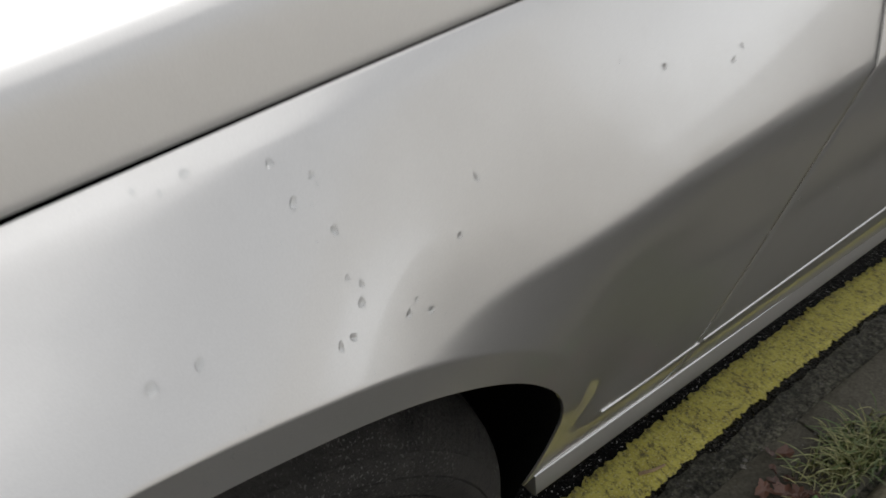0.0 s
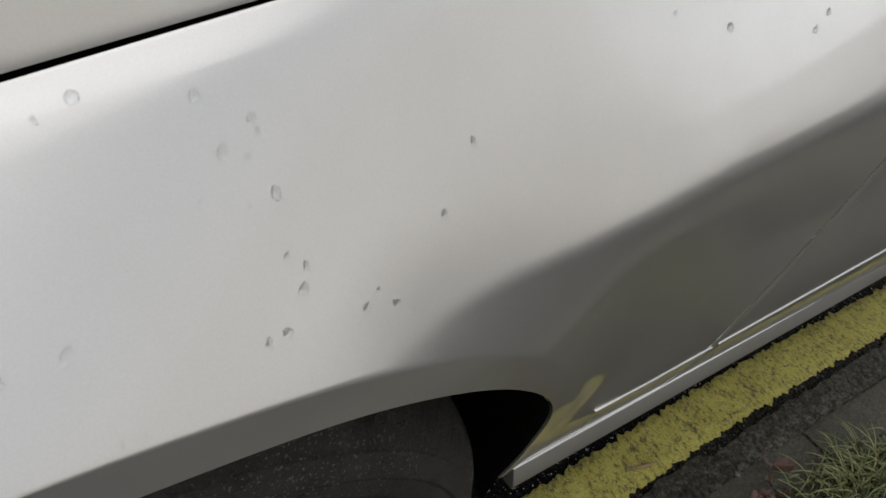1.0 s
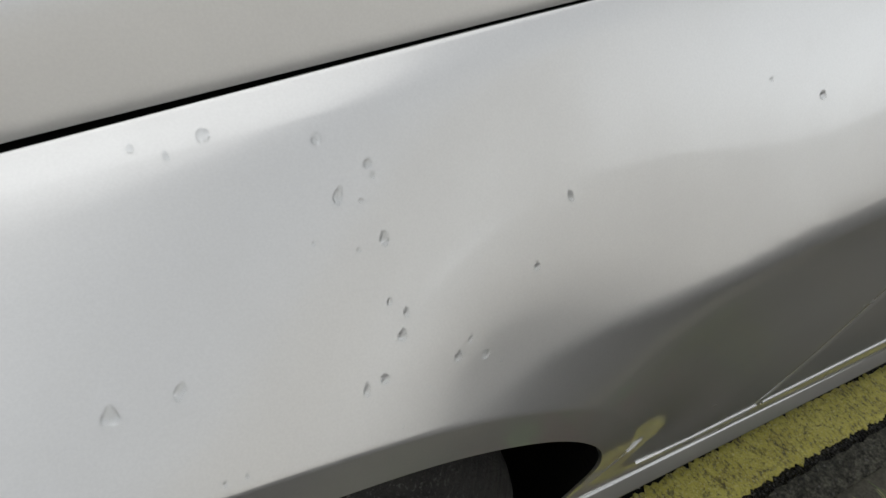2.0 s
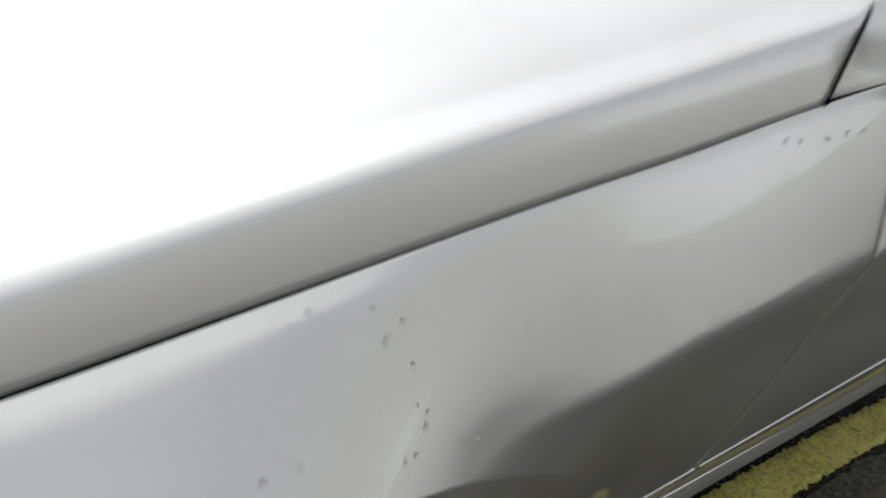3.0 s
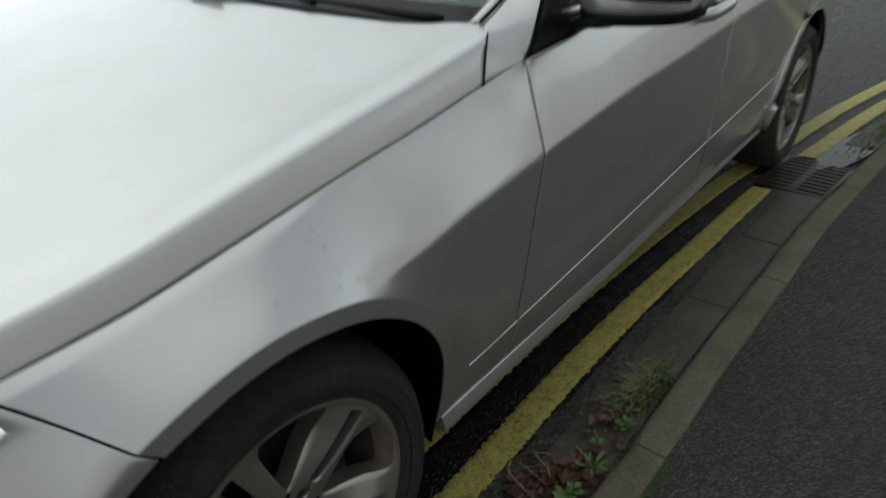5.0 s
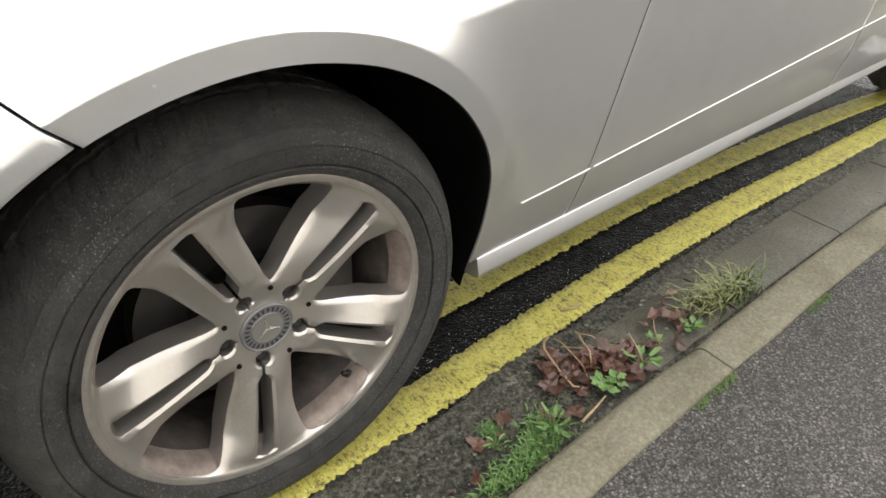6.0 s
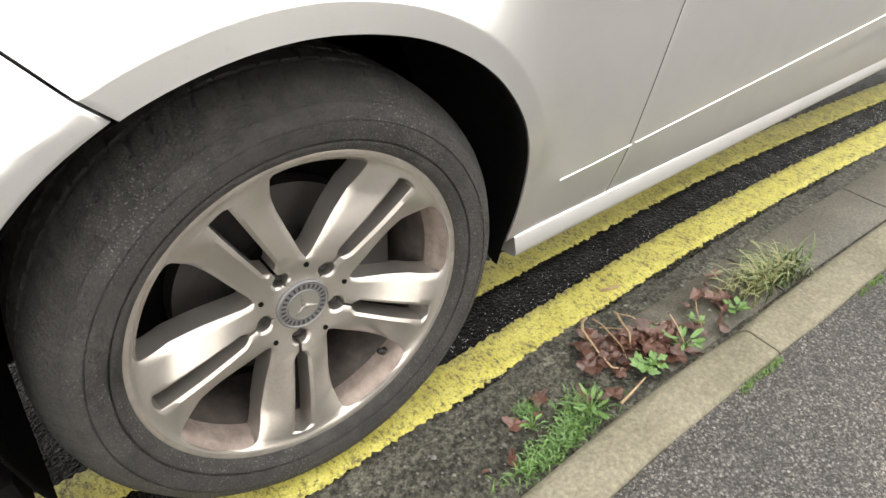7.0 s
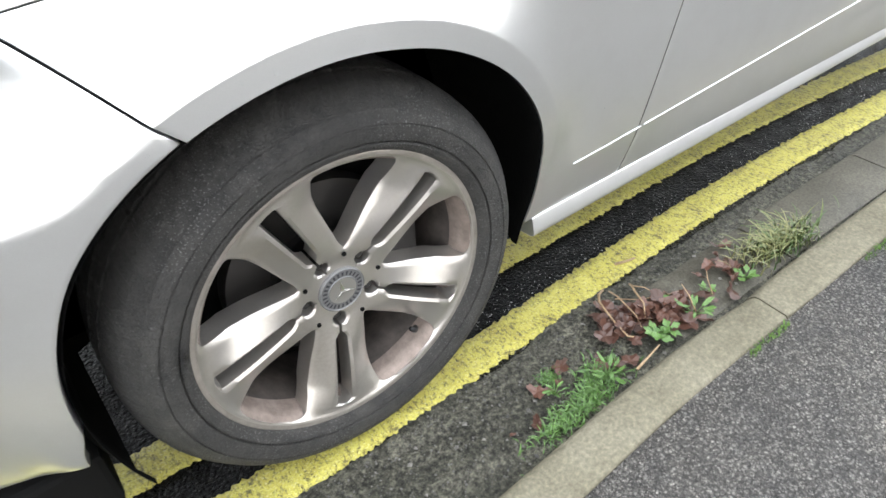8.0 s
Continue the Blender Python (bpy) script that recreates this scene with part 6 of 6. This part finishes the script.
def leaf_mesh(name, lobes, rng, curl):
    """A small leaf with a toothed, curled outline, creased along its midrib."""
    n = 34
    V = [(0, 0, 0.0)]
    ph = rng.uniform(0, 6)
    for ring in (0.5, 1.0):
        for k in range(n):
            a = 2 * math.pi * k / n
            r = 0.68 + 0.32 * abs(math.cos(a * lobes / 2)) ** 1.3 if lobes else 0.5 + 0.5 * math.cos(a / 2) ** 2
            r *= ring * (1 + (rng.uniform(-0.14, 0.14) if ring == 1.0 else 0))
            x, y = r * math.cos(a), r * math.sin(a) * (0.72 if lobes else 0.55)
            V.append((x, y, curl * (0.5 * abs(y) + 0.3 * x * abs(x)) + 0.16 * ring * math.sin(2 * a + ph) * curl + 0.07 * curl * ring * math.sin(5 * a + 2 * ph)))
    F = [(0, 1 + k, 1 + (k + 1) % n) for k in range(n)]
    F += [(1 + k, 1 + n + k, 1 + n + (k + 1) % n, 1 + (k + 1) % n) for k in range(n)]
    return mesh_of(name, V, F)


rng = random.Random(11)
dead = [leaf_mesh("dead_leaf", l, rng, c) for l, c in ((5, 1.1), (3, 0.9), (0, 1.3), (5, 0.7), (4, 1.2), (0, 0.7))]
def leaf_at(me, x, y, z, size, tilt, material, label, deep=1.0):
    tagged(obj("dead_leaf", me, material, m=Matrix.Translation((x, y, z)) @ pose(0, 0, 0, rng.uniform(-tilt, tilt), rng.uniform(-tilt, tilt), rng.uniform(0, 360)) @ Matrix.Scale(size, 4)),
           label, "leaf", "fallen leaves")


# a heap of dark wet leaves, a smaller one by the grass, single leaves between
for i in range(80):
    f = rng.random()
    x, y = 0.485 + 0.19 * f + rng.gauss(0, 0.016), -0.075 - 0.035 * f + rng.gauss(0, 0.026) * 1.1
    leaf_at(dead[i % 6], x, min(max(y, -0.165), -0.012), 0.011 + 0.018 * rng.random() * math.exp(-((y + 0.09) / 0.04) ** 2), rng.uniform(0.013, 0.030), 26, DEAD_LEAF, "dark wet brown leaf lying in a heap")
for i in range(15):
    leaf_at(dead[(i + 1) % 6], 0.845 + rng.gauss(0, 0.035), -0.105 + rng.gauss(0, 0.026), 0.016 + rng.uniform(0, 0.008), rng.uniform(0.012, 0.022), 25, DEAD_LEAF, "dark wet brown leaf beside the grass tuft")
for i, (x, y, s) in enumerate(((0.354, -0.075, 0.023), (0.278, -0.090, 0.019), (0.327, -0.099, 0.016), (0.30, -0.102, 0.013), (0.410, -0.125, 0.020), (0.43, -0.10, 0.015), (0.705, -0.10, 0.014))):
    leaf_at(dead[i % 6], x, y, 0.010, s, 14, DEAD_LEAF, "dull red-brown leaf lying flat in the gutter")
for i, (x, y, s) in enumerate(((0.713, -0.138, 0.028), (0.769, -0.160, 0.027), (0.602, -0.144, 0.025), (0.640, -0.155, 0.020), (0.459, -0.153, 0.024), (0.228, -0.144, 0.021), (0.181, -0.131, 0.008), (0.44, -0.14, 0.018))):
    leaf_at(dead[(i + 3) % 6], x, y, 0.020 if s > 0.022 else 0.011, s, 32, ORANGE_LEAF, "curled orange-brown leaf lying in the gutter")


def weed(at, n, size, seed, round_leaf, label):
    rng = random.Random(seed)
    base = tagged(new("weed"), label, "weed", "gutter weeds")
    base.location = at
    me = leaf_mesh("leaf", 0, rng, 0.5) if not round_leaf else leaf_mesh("leaf", 4, rng, 0.35)
    for k in range(n):
        a = 2 * math.pi * k / n + rng.uniform(-0.3, 0.3)
        r, h = size * rng.uniform(0.5, 1.0), size * rng.uniform(0.3, 1.0)
        s = size * rng.uniform(0.45, 0.7)
        lf = obj("leaf", me, GREEN_LEAF, base)
        tip = Vector((r * math.cos(a), r * math.sin(a), h + 0.004))
        lf.matrix_local = Matrix.Translation(tip) @ pose(0, 0, 0, rng.uniform(-20, 20), rng.uniform(-35, 5), math.degrees(a)) @ Matrix.Diagonal((s, s * (0.55 if not round_leaf else 1), s, 1))
        Vt, Ft = tube([(0, 0, 0), tip * 0.5 + Vector((0, 0, 0.004)), tip], [0.0011, 0.0009, 0.0007], 5)
        obj("stem", mesh_of("stem", Vt, Ft), GREEN_LEAF, base)


weed((0.545, -0.142, 0.014), 11, 0.021, 1, True, "green round-leaved clover weed by the kerb")
weed((0.575, -0.150, 0.014), 6, 0.016, 2, True, "green round-leaved clover weed among leaves")
weed((0.405, -0.148, 0.008), 9, 0.028, 3, False, "green long-leaved weed growing by the kerb")
weed((0.660, -0.150, 0.008), 10, 0.030, 4, False, "green long-leaved weed by the kerb joint")
weed((0.297, -0.114, 0.008), 7, 0.018, 5, False, "small pale green weed in the gutter")
weed((0.640, -0.090, 0.010), 7, 0.012, 6, True, "tiny green weed among the leaves")
weed((0.835, -0.154, 0.010), 8, 0.020, 7, True, "small green weed by the grass tuft")
weed((0.735, -0.125, 0.010), 7, 0.016, 8, True, "tiny green weed by the kerb joint")


def twig(pts, r, label):
    V, F = tube([Vector(p) for p in pts], [r * (1 - 0.6 * i / len(pts)) for i in range(len(pts))], 6)
    tagged(obj("twig", mesh_of("twig", V, F), TWIG), label, "twig", "twigs")


twig([(0.565, 0.010, 0.022), (0.545, 0.004, 0.026), (0.528, -0.012, 0.028), (0.518, -0.040, 0.028), (0.508, -0.075, 0.026), (0.502, -0.110, 0.024), (0.510, -0.118, 0.024)], 0.0032, "curved pale dry twig lying on leaves")
twig([(0.565, -0.005, 0.030), (0.560, -0.030, 0.038), (0.552, -0.060, 0.040), (0.548, -0.090, 0.036), (0.540, -0.112, 0.026)], 0.0018, "thin curved dry twig lying on leaves")
twig([(0.455, -0.172, 0.018), (0.480, -0.170, 0.022), (0.505, -0.166, 0.022), (0.530, -0.163, 0.026)], 0.0032, "short pale twig lying against the kerb")
twig([(0.625, -0.012, 0.020), (0.612, -0.026, 0.034), (0.600, -0.045, 0.036), (0.590, -0.075, 0.034), (0.566, -0.100, 0.026)], 0.0030, "bent pale dry twig standing in leaves")
twig([(0.612, -0.026, 0.034), (0.622, -0.050, 0.040), (0.628, -0.064, 0.036)], 0.0016, "short side shoot of a dry twig")
twig([(0.665, -0.150, 0.020), (0.668, -0.125, 0.045), (0.664, -0.105, 0.064)], 0.0016, "thin upright dry stem")
twig([(0.730, -0.145, 0.022), (0.737, -0.120, 0.046), (0.742, -0.110, 0.060)], 0.0014, "thin upright straw stem")
twig([(0.665, 0.060, 0.0065), (0.69, 0.050, 0.008), (0.715, 0.046, 0.0065)], 0.0035, "small brown twig lying on the yellow line")
twig([(0.57, -0.020, 0.016), (0.60, -0.055, 0.022), (0.645, -0.080, 0.024), (0.69, -0.092, 0.020)], 0.0016, "thin brown stalk lying on leaves")

# loose grit along the gutter
rng = random.Random(7)
V, F = [], []
for _ in range(500):
    x = rng.uniform(-0.6, 2.5)
    y = kerb_y(x) + 0.19 * rng.random() ** 1.3 + 0.012
    s = 0.0016 + 0.0045 * rng.random() ** 3
    b = len(V)
    for dx, dy, dz in ((1, 0, 0), (-1, 0.1, 0), (0, 1, 0), (0.1, -1, 0), (0, 0, 1), (0, 0.1, -1)):
        V.append((x + s * dx * rng.uniform(0.7, 1.2), y + s * dy * rng.uniform(0.7, 1.2), 0.008 + s * dz * 0.7))
    F += [(b + i, b + j, b + k) for i, j, k in ((0, 2, 4), (2, 1, 4), (1, 3, 4), (3, 0, 4), (2, 0, 5), (1, 2, 5), (3, 1, 5), (0, 3, 5))]
tagged(obj("gutter_grit", mesh_of("gutter_grit", V, F, smooth=False), GRIT), "small grey grit and gravel along the gutter", "gravel", kind="stuff")

# moss along the joint between kerb and pavement, and by the puddle
rng = random.Random(9)
V, F = [], []
for k in range(900):
    if k < 600:
        x = rng.uniform(0.55, 1.6)
        if noise.noise((x * 5, 0, 2)) < 0.18:
            continue
        p = (x, kerb_y(x) - 0.098 - abs(rng.gauss(0, 0.006)), PAVE_TOP)
    else:
        x = rng.gauss(3.75, 0.28)
        p = (x, kerb_y(x) + 0.03 + abs(rng.gauss(0, 0.05)), 0.006)
    blade(V, F, p, rng.uniform(0, 6.28), rng.uniform(0.4, 1.3), rng.uniform(0.004, 0.012) * (1 if k < 600 else 2.2), 0.0012 * (1 if k < 600 else 3), rng)
tagged(obj("moss", mesh_of("moss", V, F), MOSS), "green moss in the joint behind the kerb", "moss", kind="stuff")
